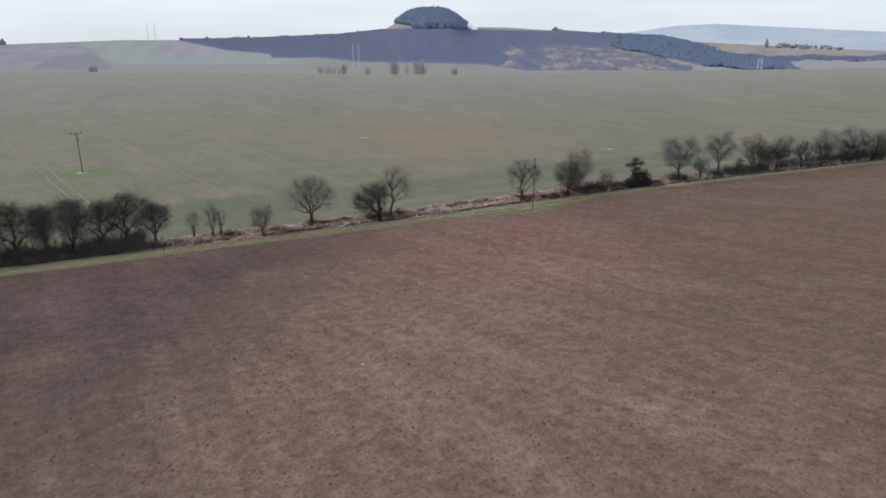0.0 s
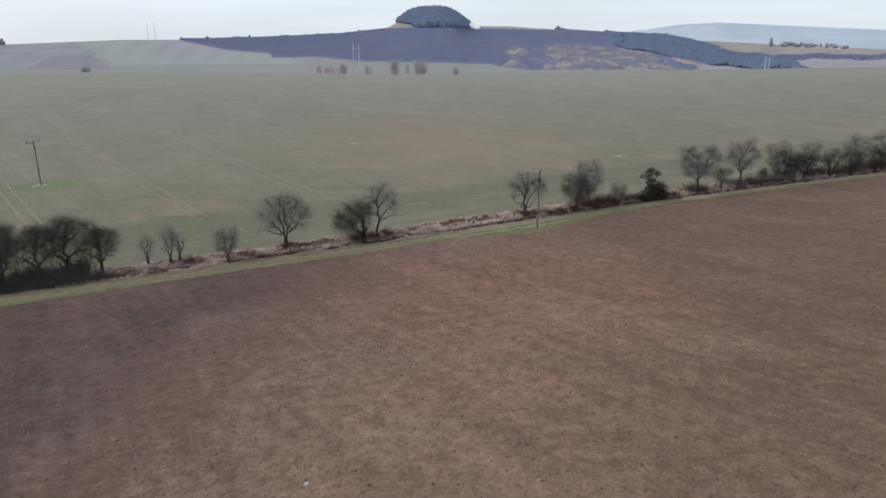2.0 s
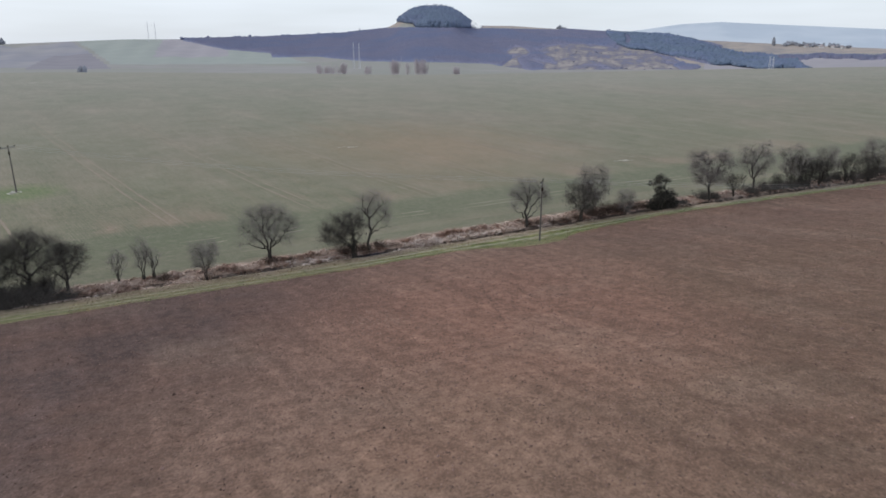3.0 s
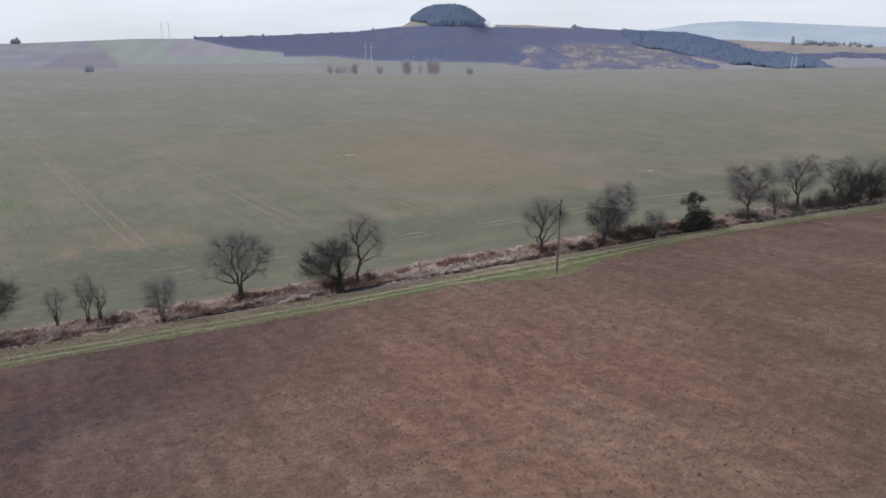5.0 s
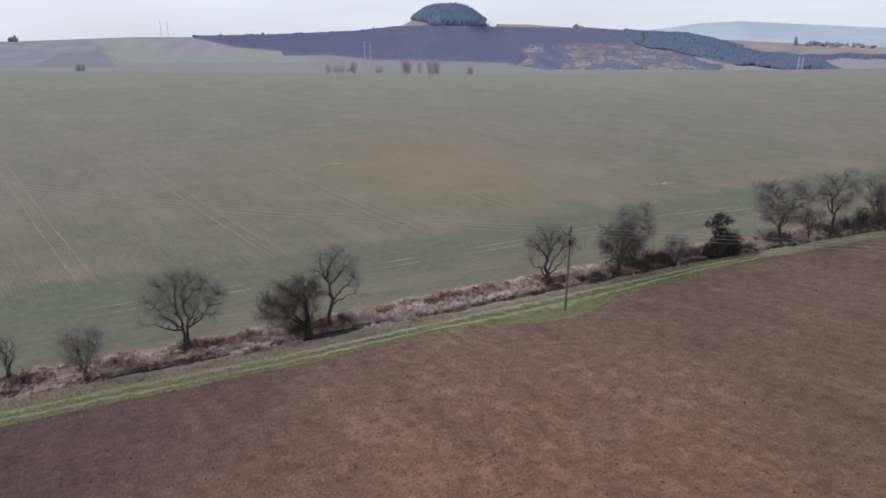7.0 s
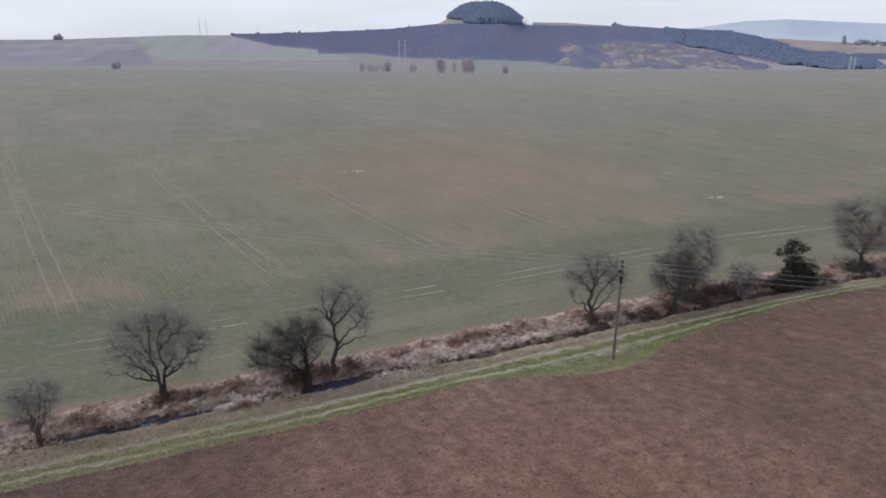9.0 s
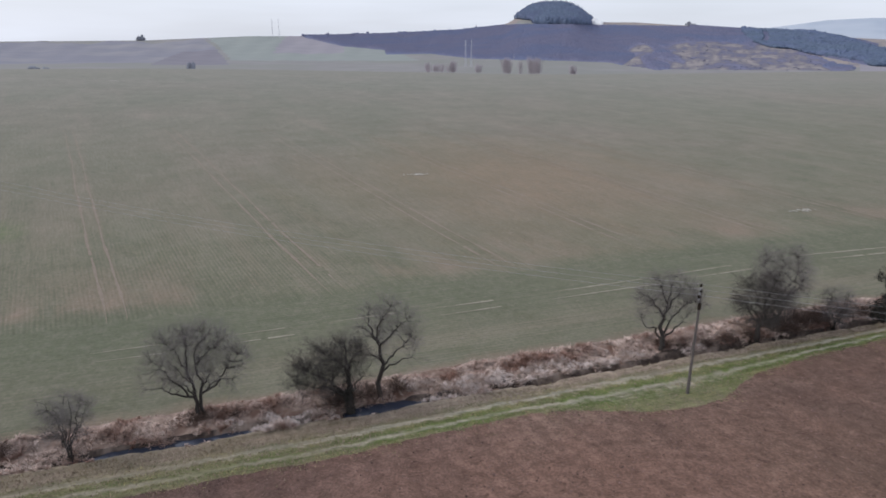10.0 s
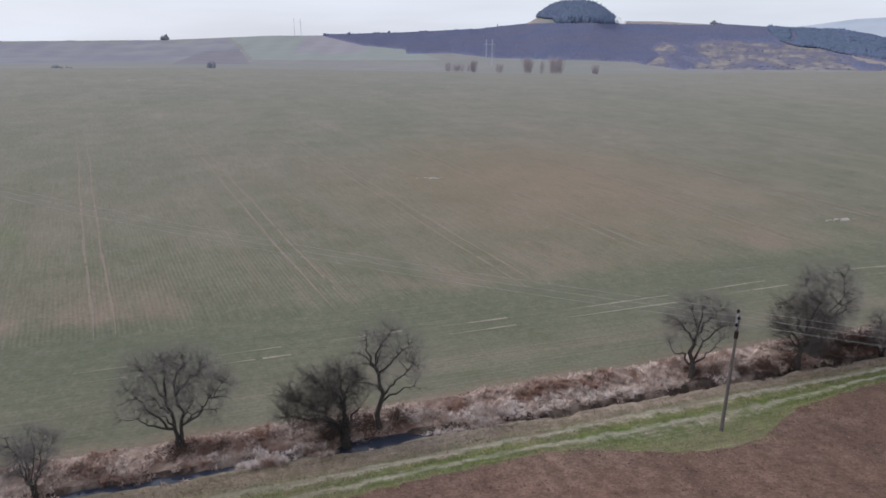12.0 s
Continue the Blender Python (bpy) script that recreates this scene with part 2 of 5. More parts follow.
SOIL_TURN, TRAM_TURN, HEAD_TURN = -8.6, -16.2, 85.0
M_SOIL = soil_material()
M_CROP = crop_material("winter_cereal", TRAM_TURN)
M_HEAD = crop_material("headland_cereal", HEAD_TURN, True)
def track_material():
    """Grass track seen across its width: straw bank, pale worn ruts with ragged edges, green strips."""
    m, n, l, b = shader("grass_track", 0.95)
    v = coords(n, l)
    uv = n.new("ShaderNodeUVMap")
    uv.uv_map = "across"
    sep = n.new("ShaderNodeSeparateXYZ")
    l.new(uv.outputs["UV"], sep.inputs["Vector"])
    fine = grain(n, l, v, 2.4, 6, 0.7)
    mid = grain(n, l, v, 0.7, 5, 0.65)
    wide = grain(n, l, v, 0.12, 4, 0.6)
    shift = n.new("ShaderNodeMath")
    shift.operation = "MULTIPLY_ADD"
    shift.inputs[1].default_value = 0.32
    l.new(mid, shift.inputs[0])
    l.new(sep.outputs["Y"], shift.inputs[2])
    green, lush, straw, worn = (0.142, 0.150, 0.066), (0.088, 0.126, 0.034), (0.240, 0.192, 0.156), (0.285, 0.264, 0.212)
    c = ramp(n, l, shift.outputs[0], (0.07, straw), (0.2, green), (0.34, lush), (0.42, worn), (0.455, worn), (0.52, lush), (0.645, green), (0.705, worn), (0.74, worn), (0.80, (0.176, 0.160, 0.104)), (0.92, straw), (1.0, (0.27, 0.222, 0.175)))
    grown = ramp(n, l, shift.outputs[0], (0.07, straw), (0.2, green), (0.4, lush), (0.6, green), (0.72, straw))
    c = mixed(n, l, ramp(n, l, grain(n, l, v, 0.28, 4, 0.65), (0.46, K), (0.66, (0.7, 0.7, 0.7))), c, grown)
    c = mixed(n, l, ramp(n, l, wide, (0.5, K), (0.7, (0.45, 0.45, 0.45))), c, straw)
    plan = n.new("ShaderNodeSeparateXYZ")
    l.new(v, plan.inputs["Vector"])
    rank = n.new("ShaderNodeMapRange")
    rank.inputs["From Min"].default_value = 30.0
    rank.inputs["From Max"].default_value = 48.0
    rank.inputs["To Min"].default_value = 0.5
    rank.inputs["To Max"].default_value = 0.0
    l.new(scaled(n, l, plan.outputs["X"], 1.0, wide, 8.0), rank.inputs["Value"])
    c = mixed(n, l, rank.outputs["Result"], c, (0.150, 0.128, 0.088))
    trail = grain(n, l, coords(n, l, -5, (0.05, 1.0, 1.0)), 3.2, 4, 0.7)
    c = mixed(n, l, 0.75, c, ramp(n, l, trail, (0.34, (0.68, 0.7, 0.66)), (0.66, (1.34, 1.3, 1.34))), "MULTIPLY")
    c = mixed(n, l, 0.6, c, ramp(n, l, mid, (0.3, (0.72, 0.74, 0.68)), (0.7, (1.25, 1.24, 1.22))), "MULTIPLY")
    c = mixed(n, l, 0.7, c, ramp(n, l, fine, (0.3, (0.65, 0.66, 0.62)), (0.7, (1.35, 1.33, 1.3))), "MULTIPLY")
    l.new(c, b.inputs["Base Color"])
    bumped(n, l, b, fine, 0.6, 0.06)
    return m


M_VERGE = track_material()
M_MUD = simple("ditch_mud_and_litter", (0.022, 0.016, 0.014), (0.075, 0.054, 0.044), 2.2, 0.85, 0.8, 0.08, (0.22, 0.17, 0.14), 0.45)
M_LITTER = simple("matted_dead_reed", (0.13, 0.088, 0.07), (0.38, 0.29, 0.24), 1.6, 0.95, 0.8, 0.1, (0.13, 0.075, 0.055), 0.3)
M_REED = simple("dead_reed_straw", (0.43, 0.325, 0.275), (0.64, 0.52, 0.455), 0.8, 0.9, 0, 0, (0.225, 0.130, 0.100), 0.33, 0.4)
M_REED_PALE = simple("bleached_reed_straw", (0.52, 0.437, 0.397), (0.72, 0.622, 0.572), 0.8, 0.9, 0, 0, (0.36, 0.265, 0.215), 0.4, 0.3)
M_DRY = simple("dry_grass_blades", (0.235, 0.178, 0.140), (0.335, 0.265, 0.212), 0.6, 0.9, 0, 0, (0.20, 0.155, 0.105), 0.3, 0.3)
M_BLADE = simple("grass_blades", (0.098, 0.116, 0.048), (0.18, 0.182, 0.092), 0.6, 0.9, 0, 0, (0.30, 0.26, 0.13), 0.3, 0.3)
M_TRACK = simple("bare_tramline_earth", (0.195, 0.160, 0.126), (0.265, 0.218, 0.175), 1.5, 0.95, 0.5, 0.04)
M_BARK = simple("grey_brown_bark", (0.032, 0.028, 0.026), (0.068, 0.060, 0.054), 9.0, 0.9, 0.8, 0.02)
M_TWIG = simple("bare_twigs", (0.150, 0.136, 0.130), (0.235, 0.212, 0.204), 2.0, 0.9, 0, 0)
M_TWIG_DARK = simple("dark_bare_twigs", (0.060, 0.054, 0.051), (0.098, 0.088, 0.082), 2.0, 0.9, 0, 0)
M_TWIG_BLACK = simple("blackish_bare_twigs", (0.026, 0.024, 0.022), (0.044, 0.040, 0.037), 2.0, 0.9, 0, 0)
M_TWIG_RED = simple("bare_bramble_stems", (0.055, 0.036, 0.030), (0.11, 0.075, 0.06), 2.0, 0.9, 0, 0, island=0.3)
M_IVY = simple("dark_ivy_leaves", (0.014, 0.014, 0.011), (0.028, 0.028, 0.021), 3.0, 0.85, 0, 0, island=0.4)
M_POLE = simple("weathered_pole_timber", (0.075, 0.066, 0.062), (0.15, 0.134, 0.126), 6.0, 0.85, 0.4, 0.01)
M_STEEL = simple("galvanised_steel", (0.14, 0.14, 0.145), (0.24, 0.24, 0.25), 5.0, 0.5, 0.1, 0.005, metal=0.6)
M_GLASS = simple("brown_glazed_insulator", (0.02, 0.015, 0.012), (0.04, 0.03, 0.025), 5.0, 0.25, 0, 0)
M_WIRE = simple("aluminium_wire", (0.28, 0.28, 0.29), (0.38, 0.38, 0.38), 4.0, 0.45, 0, 0, metal=0.3)
M_STONE = simple("pale_field_stone", (0.36, 0.345, 0.31), (0.48, 0.46, 0.42), 4.0, 0.9, 0.4, 0.02)
M_CLOD = simple("soil_clod", (0.10, 0.063, 0.056), (0.20, 0.132, 0.115), 2.5, 0.95, 0, 0, island=0.6)
# far woods: the haze of distance is put into these blue-purple colours
M_FARWOOD = simple("hazed_far_woodland", (0.152, 0.163, 0.245), (0.188, 0.186, 0.262), 0.03, 0.95, 0, 0, (0.150, 0.172, 0.268), 0.006, 0.05)
M_FARPINE = simple("hazed_far_pines", (0.108, 0.143, 0.212), (0.142, 0.180, 0.255), 0.05, 0.95, 0, 0, (0.112, 0.138, 0.218), 0.01, 0.1)
M_FARMIX = simple("hazed_mixed_wood", (0.092, 0.126, 0.188), (0.120, 0.155, 0.220), 0.04, 0.95, 0, 0, (0.110, 0.140, 0.225), 0.01, 0.12)
# far trees and bushes paled in colour to look veiled by haze
M_FARTREE = simple("hazed_far_trees", (0.40, 0.355, 0.378), (0.47, 0.42, 0.445), 0.3, 0.95, 0, 0, island=0.2)
M_FARBUSH = simple("hazed_far_bushes", (0.175, 0.188, 0.222), (0.225, 0.235, 0.27), 0.3, 0.95, 0, 0, island=0.2)
M_PYLON = simple("pale_pylon_steel", (0.5, 0.5, 0.55), (0.6, 0.6, 0.64), 0.3, 0.7, 0, 0)
# white walls and brown roofs of the village, their colours greyed by haze
M_WALLW = simple("hazed_white_plaster", (0.42, 0.43, 0.46), (0.52, 0.53, 0.55), 0.5, 0.9, 0.1, 0.01)
M_TILE = simple("hazed_brown_roof", (0.25, 0.21, 0.22), (0.33, 0.27, 0.27), 0.8, 0.9, 0.2, 0.02)
M_CHALK = simple("bare_white_rock", (0.78, 0.78, 0.78), (0.88, 0.88, 0.88), 0.1, 0.95, 0.3, 0.3)

M_WATER, n_, l_, b_ = shader("still_ditch_water", 0.06)
b_.inputs["Base Color"].default_value = (0.030, 0.036, 0.055, 1)
b_.inputs["Specular IOR Level"].default_value = 0.5
bumped(n_, l_, b_, grain(n_, l_, coords(n_, l_), 2.0, 3), 0.08, 0.02)


# ---- mesh helpers ----
def raw_mesh(name, verts, faces, material, smooth=False):
    me = bpy.data.meshes.new(name)
    me.from_pydata(np.asarray(verts, float).tolist(), [], [tuple(f) for f in (faces.tolist() if isinstance(faces, np.ndarray) else faces)])
    for m in material if isinstance(material, (list, tuple)) else [material]:
        me.materials.append(m)
    if smooth:
        me.shade_smooth()
    return me


def thing(name, label, category, at=(0, 0, 0), group="", kind=""):
    ob = new(name)
    ob.empty_display_size = 0.2
    ob.matrix_basis = Matrix.Translation(at)
    return tagged(ob, label, category, group, kind)


def part_of(name, mesh, parent, label=""):
    ob = new(name, mesh)
    ob.parent = parent
    return tagged(ob, label)


def tubes(p0, p1, r0, r1, sides):
    """Open tapered tubes between rows of points, as one vertex and face array."""
    p0, p1 = np.asarray(p0, float), np.asarray(p1, float)
    r0, r1 = np.asarray(r0, float)[:, None], np.asarray(r1, float)[:, None]
    d = p1 - p0
    d /= np.linalg.norm(d, axis=1, keepdims=True) + 1e-9
    ref = np.where(np.abs(d[:, 2:3]) > 0.9, [[1.0, 0, 0]], [[0, 0, 1.0]])
    u = np.cross(d, ref)
    u /= np.linalg.norm(u, axis=1, keepdims=True) + 1e-9
    w = np.cross(d, u)
    rings = []
    for p, r in ((p0, r0), (p1, r1)):
        for k in range(sides):
            a = 2 * math.pi * k / sides
            rings.append(p + r * (math.cos(a) * u + math.sin(a) * w))
    v = np.stack(rings, 1).reshape(-1, 3)
    base = np.arange(len(p0))[:, None] * 2 * sides
    f = np.concatenate([np.concatenate([base + k, base + (k + 1) % sides, base + sides + (k + 1) % sides, base + sides + k], 1) for k in range(sides)])
    return v, f


def joined(*pieces):
    vs, fs, k = [], [], 0
    for v, f in pieces:
        vs.append(np.asarray(v, float))
        fs += [tuple(int(i) + k for i in q) for q in (f.tolist() if isinstance(f, np.ndarray) else f)]
        k += len(v)
    return np.concatenate(vs), fs


# ---- the lie of the land ----
def stream(x):
    """y of the near edge of the ditch."""
    x = np.asarray(x, float)
    return np.where(x < 85, 104.65 + 0.0985 * x, 113.02 + 2.6 * (1 - np.exp(-np.maximum(x - 85, 0) / 28)) + 0.022 * np.maximum(x - 120, 0))


def wob(x, a, b, c):
    return np.sin(x * a + b) * 0.5 + np.sin(x * a * 2.7 + c) * 0.3 + np.sin(x * a * 6.1 + b * c) * 0.2


def verge_width(x):
    """How far the grass reaches from the ditch to the ploughed edge, wider round the pole."""
    x = np.asarray(x, float)
    step = lambda at, over: 0.5 + 0.5 * np.tanh((x - at) / over / 2)
    w = 6.0 + 0.9 * np.exp(-(((x + 12) / 14) ** 2)) - 1.1 * step(42, 2.5) - 2.2 * step(90, 6)
    return w + 3.9 * np.exp(-(np.abs((x - 67.2) / 8.3) ** 2.6)) + 0.2 * wob(x, 0.55, 1, 2) + 0.12 * wob(x, 2.3, 2, 3)


def land(x, y):
    """Height of the near ground without the ditch."""
    x, y = np.asarray(x, float), np.asarray(y, float)
    a = 3.2 - 0.107 * y - 0.004 * x + 0.9 * np.clip((y - 55) / 45, 0, 1) ** 2 * (3 - 2 * np.clip((y - 55) / 45, 0, 1))
    a = np.where(y < -60, 3.2 + 0.107 * 60 - 0.004 * x + 0.02 * (-60 - y), a)
    q = np.maximum(y - 116, 0)
    b = -7.8 + 0.7 * np.exp(-q / 75) + 0.066 * (y - 116) - 0.000254 * np.maximum(q - 230, 0) ** 2
    b = np.where(q > 360, -7.8 + 0.066 * 360 - 0.000254 * 130**2 - 0.012 * (q - 360), b)
    b = b - 4.0 * np.exp(-(((x - 230) / 190) ** 2)) * np.clip((q - 120) / 240, 0, 1)
    b = b - 5.2 * np.clip((x - 150) / 300, 0, 1) * np.clip((q - 120) / 240, 0, 1)
    b = b + 1.0 * np.exp(-(((x + 80) / 150) ** 2)) * np.clip((q - 120) / 240, 0, 1)
    s = 0.45
    z = s * np.logaddexp(np.clip(a, -60, 60) / s, np.clip(b, -60, 60) / s)
    x = np.clip(x, -400, 600)
    return z + 0.0 * x


def pool(x):
    """Where the ditch stands open with water, and where it is choked with reeds."""
    x = np.asarray(x, float)
    box = lambda a, b: 0.25 * (1 + np.tanh(0.8 * (x - a))) * (1 + np.tanh(0.8 * (b - x)))
    return np.clip(0.58 * box(17.5, 29.5) + box(37.6, 43.4) , 0, 1)


def ground_z(x, y):
    """Height of the near ground with the ditch cut in and tussocks on its far bank."""
    x, y = np.asarray(x, float), np.asarray(y, float)
    v = y - stream(x)
    gully = np.clip((x - 50) / 5, 0, 1)
    mid, half = 0.95 + 0.15 * pool(x) * (x > 34) - 0.42 * gully + 0.22 * wob(x, 0.6, 2, 1), 0.42 + 0.3 * pool(x) + 0.25 * pool(x) * (x > 34) - 0.06 * gully + 0.12 * wob(x, 0.8, 1, 4)
    cut = (0.3 + 0.5 * pool(x) + 0.55 * gully) * np.exp(-(((v - mid) / half) ** 4)) * (1 + 0.12 * wob(x, 0.3, 2, 1))
    band = np.exp(-(((v - 3.8) / 1.7) ** 4))
    hump = band * (0.3 + 0.22 * wob(x, 1.7, 0.4, 3) * wob(y + 0.3 * x, 2.1, 1, 2) * 2 + 0.16 * wob(x - y, 1.1, 2, 5))
    return land(x, y) - cut + hump


def rut_offset(x):
    """How far the wheel rut next to the ploughed land lies from the ditch."""
    x = np.asarray(x, float)
    return np.minimum(4.01 - 0.31 * np.tanh((x - 41) / 6) - 0.42 * np.tanh((x - 80) / 12), 0.78 * verge_width(x))


def far_offset(x):
    """How far the wheel rut next to the ditch lies from it."""
    x = np.asarray(x, float)
    return np.minimum(2.52 - 0.68 * np.tanh((x - 52) / 10), 0.48 * verge_width(x))


def near_ground():
    xs = np.concatenate([-60 - np.geomspace(3, 2900, 34)[::-1], np.arange(-60, 0, 0.7), np.arange(0, 110, 0.33), np.arange(110, 232, 0.7), 232 + np.geomspace(3, 2900, 34)])
    e = stream(xs) - verge_width(xs)
    d = stream(xs)
    rows, mats = [], []
    for y in (-2600, -1400, -700, -350, -180, -90, -50):
        rows.append(np.full_like(xs, y)), mats.append(0)
    for f in np.linspace(0, 1, 125)[:-1]:
        rows.append(-30 + (e + 30) * f), mats.append(0)
    near_rut, far_rut = d - rut_offset(xs), d - far_offset(xs)
    lines = [(e, 1)]
    lo = near_rut - 0.32
    for f in (0.33, 0.66):
        lines.append((e + (lo - e) * f, 1))
    w1, w2 = 0.16 * wob(xs, 0.9, 0, 1), 0.16 * wob(xs, 0.7, 2, 1)
    lines += [(near_rut - 0.3 + w1, 2), (near_rut + 0.3 + w2, 1), (near_rut + 0.9, 1), (far_rut - 0.3 + w2, 2), (far_rut + 0.25 + w1, 1), (far_rut + 0.75 + w2, 3), (d - 0.9, 3), (d - 0.4, 3), (d, 3)]
    for k in (0.25, 0.5, 0.75, 1.0, 1.25, 1.5, 1.75, 2.0, 2.25):
        lines.append((d + k + 0.12 * wob(xs, 1.3, k, 2), 4 if 0.3 < k < 1.7 else 5))
    for k in (2.5, 3.0, 3.5, 4.0, 4.5, 5.0):
        lines.append((d + k, 5))
    lines.append((d + 5.6 + 0.45 * wob(xs, 0.6, 3, 1), 6))
    for y, m in lines:
        rows.append(y), mats.append(m)
    last = rows[-1]
    for f in np.concatenate([np.geomspace(0.7, 21.0, 26), np.geomspace(22, 520, 90)]):
        rows.append(last + f), mats.append(6 if f < 21.0 else 7)
    ys = np.array(rows)
    # the wheel ruts stay inside the verge where it narrows
    ys = np.maximum.accumulate(ys + np.arange(len(ys))[:, None] * 1e-4, axis=0)
    xx = np.broadcast_to(xs, ys.shape)
    zz = ground_z(xx, ys)
    v = np.stack([xx, ys, zz], -1).reshape(-1, 3)
    nx = len(xs)
    i, j = np.meshgrid(np.arange(len(ys) - 1), np.arange(nx - 1), indexing="ij")
    a = (i * nx + j).ravel()
    f = np.stack([a, a + 1, a + nx + 1, a + nx], 1)
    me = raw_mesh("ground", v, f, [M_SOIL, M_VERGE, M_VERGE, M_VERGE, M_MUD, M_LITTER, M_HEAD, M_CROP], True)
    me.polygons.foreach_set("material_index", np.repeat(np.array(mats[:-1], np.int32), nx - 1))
    # across the track: 0 at the ploughed edge, 0.445 and 0.74 on the wheel ruts, 1 at the ditch
    v_ = (ys - d).reshape(-1)
    e_, n_, f_ = (np.broadcast_to(q, ys.shape).reshape(-1) for q in (e - d, near_rut - d, far_rut - d))
    across = np.where(v_ < n_, 0.28 * (v_ - e_) / (n_ - e_), np.where(v_ < f_, 0.28 + 0.30 * (v_ - n_) / (f_ - n_), 0.58 + 0.34 * (v_ - f_) / (0 - f_)))
    loops = np.empty(len(me.loops), np.int32)
    me.loops.foreach_get("vertex_index", loops)
    uv = np.stack([v_[loops] * 0.1, np.clip(across[loops], -0.2, 1.2)], -1)
    me.uv_layers.new(name="across").data.foreach_set("uv", uv.astype(np.float32).ravel())
    ob = new("ground", me)
    return tagged(ob, "brown harrowed field, grassy track and ditch below a thin green cereal slope", "ground", kind="structure")


near_ground()

# ---- the distance: hills round the valley, in bearings and rise seen from the valley ----
OX, OY, OZ = 18.0, 30.0, 22.4
SKY_AZ = (-180, -60, -20, -9, -1.5, 3.6, 8.8, 15.5, 19.7, 26, 29.5, 33.4, 37.7, 42, 45, 48, 60, 180)
SKY_UP = (0.3, 0.4, 0.66, 0.85, 1.22, 1.27, 1.42, 1.74, 2.2, 2.35, 2.3, 2.02, 1.7, 1.4, 0.85, 0.05, 0.0, 0.3)
TAN_AZ = (-180, 33, 36, 38.6, 45, 51, 57, 75, 180)
TAN_UP = (-0.6, -0.6, 1.2, 1.55, 1.08, 0.68, 0.34, 0.2, -0.6)
BLUE_AZ = (-180, 30, 36, 39.8, 42.8, 45.7, 50.7, 56.7, 70, 180)
BLUE_UP = (-0.3, 0.9, 1.5, 1.88, 2.27, 2.37, 2.03, 1.62, 0.9, -0.3)


def rise(az, r):
    """Angle above the eye, in degrees, of the far land at a bearing and distance."""
    az, r = np.asarray(az, float), np.asarray(r, float)
    side = np.interp(az, (-180, -9, 10, 24, 36, 47, 180), (-1.35, -1.2, -1.42, -1.68, -1.62, -1.45, -1.35))
    skyline = np.interp(az, SKY_AZ, SKY_UP)
    skyline = skyline + 1.12 * np.exp(-(np.abs((az - 22.8) / 2.85) ** 4))
    tan = np.interp(az, TAN_AZ, TAN_UP)
    blue = np.interp(az, BLUE_AZ, BLUE_UP)
    roll = 0.05 * np.sin(az * 1.3 + r * 0.004) + 0.04 * np.sin(az * 2.9 - r * 0.007)
    f1 = np.clip((r - 950) / 1350, 0, 1)
    f1 = f1 * (1.25 - 0.25 * f1)
    up = side - 0.25 * np.clip((950 - r) / 400, 0, 1) + (skyline - side) * f1
    f2 = np.clip((r - 2330) / 350, 0, 1)
    up = up + (np.minimum(skyline, 0.0) - skyline) * f2
    f3 = np.clip((r - 2650) / 400, 0, 1)
    up = np.where(r > 2650, np.minimum(skyline, 0.0) + (tan - np.minimum(skyline, 0.0)) * f3, up)
    f4 = np.clip((r - 3050) / 250, 0, 1)
    up = np.where(r > 3050, tan + (-0.6 - tan) * f4, up)
    f5 = np.clip((r - 3300) / 1000, 0, 1)
    up = np.where(r > 3300, -0.6 + (blue + 0.6) * f5, up)
    return up + roll * np.clip((r - 1000) / 800, 0, 1) * (r < 2250)


def far_place(az, r):
    a = np.radians(az)
    return np.stack([OX + r * np.sin(a), OY + r * np.cos(a), OZ + r * np.tan(np.radians(rise(az, r)))], -1)


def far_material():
    """Far farmland: pale stubble, grey-green crop and fallow in blocks, with rough tan slopes, haze in their colours.
    """
    m, n, l, b = shader("hazed_far_farmland", 0.95)
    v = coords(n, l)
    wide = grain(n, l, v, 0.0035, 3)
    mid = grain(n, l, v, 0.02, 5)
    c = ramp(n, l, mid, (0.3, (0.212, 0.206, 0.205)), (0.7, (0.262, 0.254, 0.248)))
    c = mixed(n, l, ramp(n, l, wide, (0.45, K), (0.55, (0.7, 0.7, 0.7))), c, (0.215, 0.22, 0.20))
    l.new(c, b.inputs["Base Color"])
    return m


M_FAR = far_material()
# field and hill colours shifted pale and blue to carry the haze
M_FARGREEN = simple("hazed_green_crop", (0.232, 0.255, 0.245), (0.262, 0.283, 0.268), 0.02, 0.95, 0, 0)
M_FARFALLOW = simple("hazed_far_fallow", (0.192, 0.192, 0.232), (0.222, 0.218, 0.252), 0.02, 0.95, 0, 0, (0.245, 0.240, 0.258), 0.005)
M_FARTAN = simple("hazed_rough_grass", (0.255, 0.222, 0.205), (0.33, 0.288, 0.262), 0.03, 0.95, 0, 0, (0.215, 0.197, 0.205), 0.012)
M_FARBROWN = simple("hazed_far_stubble", (0.178, 0.168, 0.198), (0.212, 0.200, 0.228), 0.02, 0.95, 0, 0)
M_FARPINK = simple("hazed_ploughed_land", (0.245, 0.232, 0.262), (0.285, 0.268, 0.292), 0.02, 0.95, 0, 0)
M_HAZEHILL = simple("hazed_distant_hill", (0.345, 0.395, 0.47), (0.385, 0.435, 0.505), 0.004, 1.0, 0, 0, (0.41, 0.455, 0.52), 0.002)


def wood_edge(az):
    """The lower limit of the hill woodland, as a rise."""
    return np.interp(az, (2.2, 3.0, 6.1, 9.5, 9.7, 13.2, 17.0, 24.6, 27.7, 29.4, 31.3, 43, 48), (2.0, 1.15, 0.48, 0.2, -0.14, -0.08, -0.47, -0.61, -0.72, -1.04, -1.26, -1.2, -1.1))


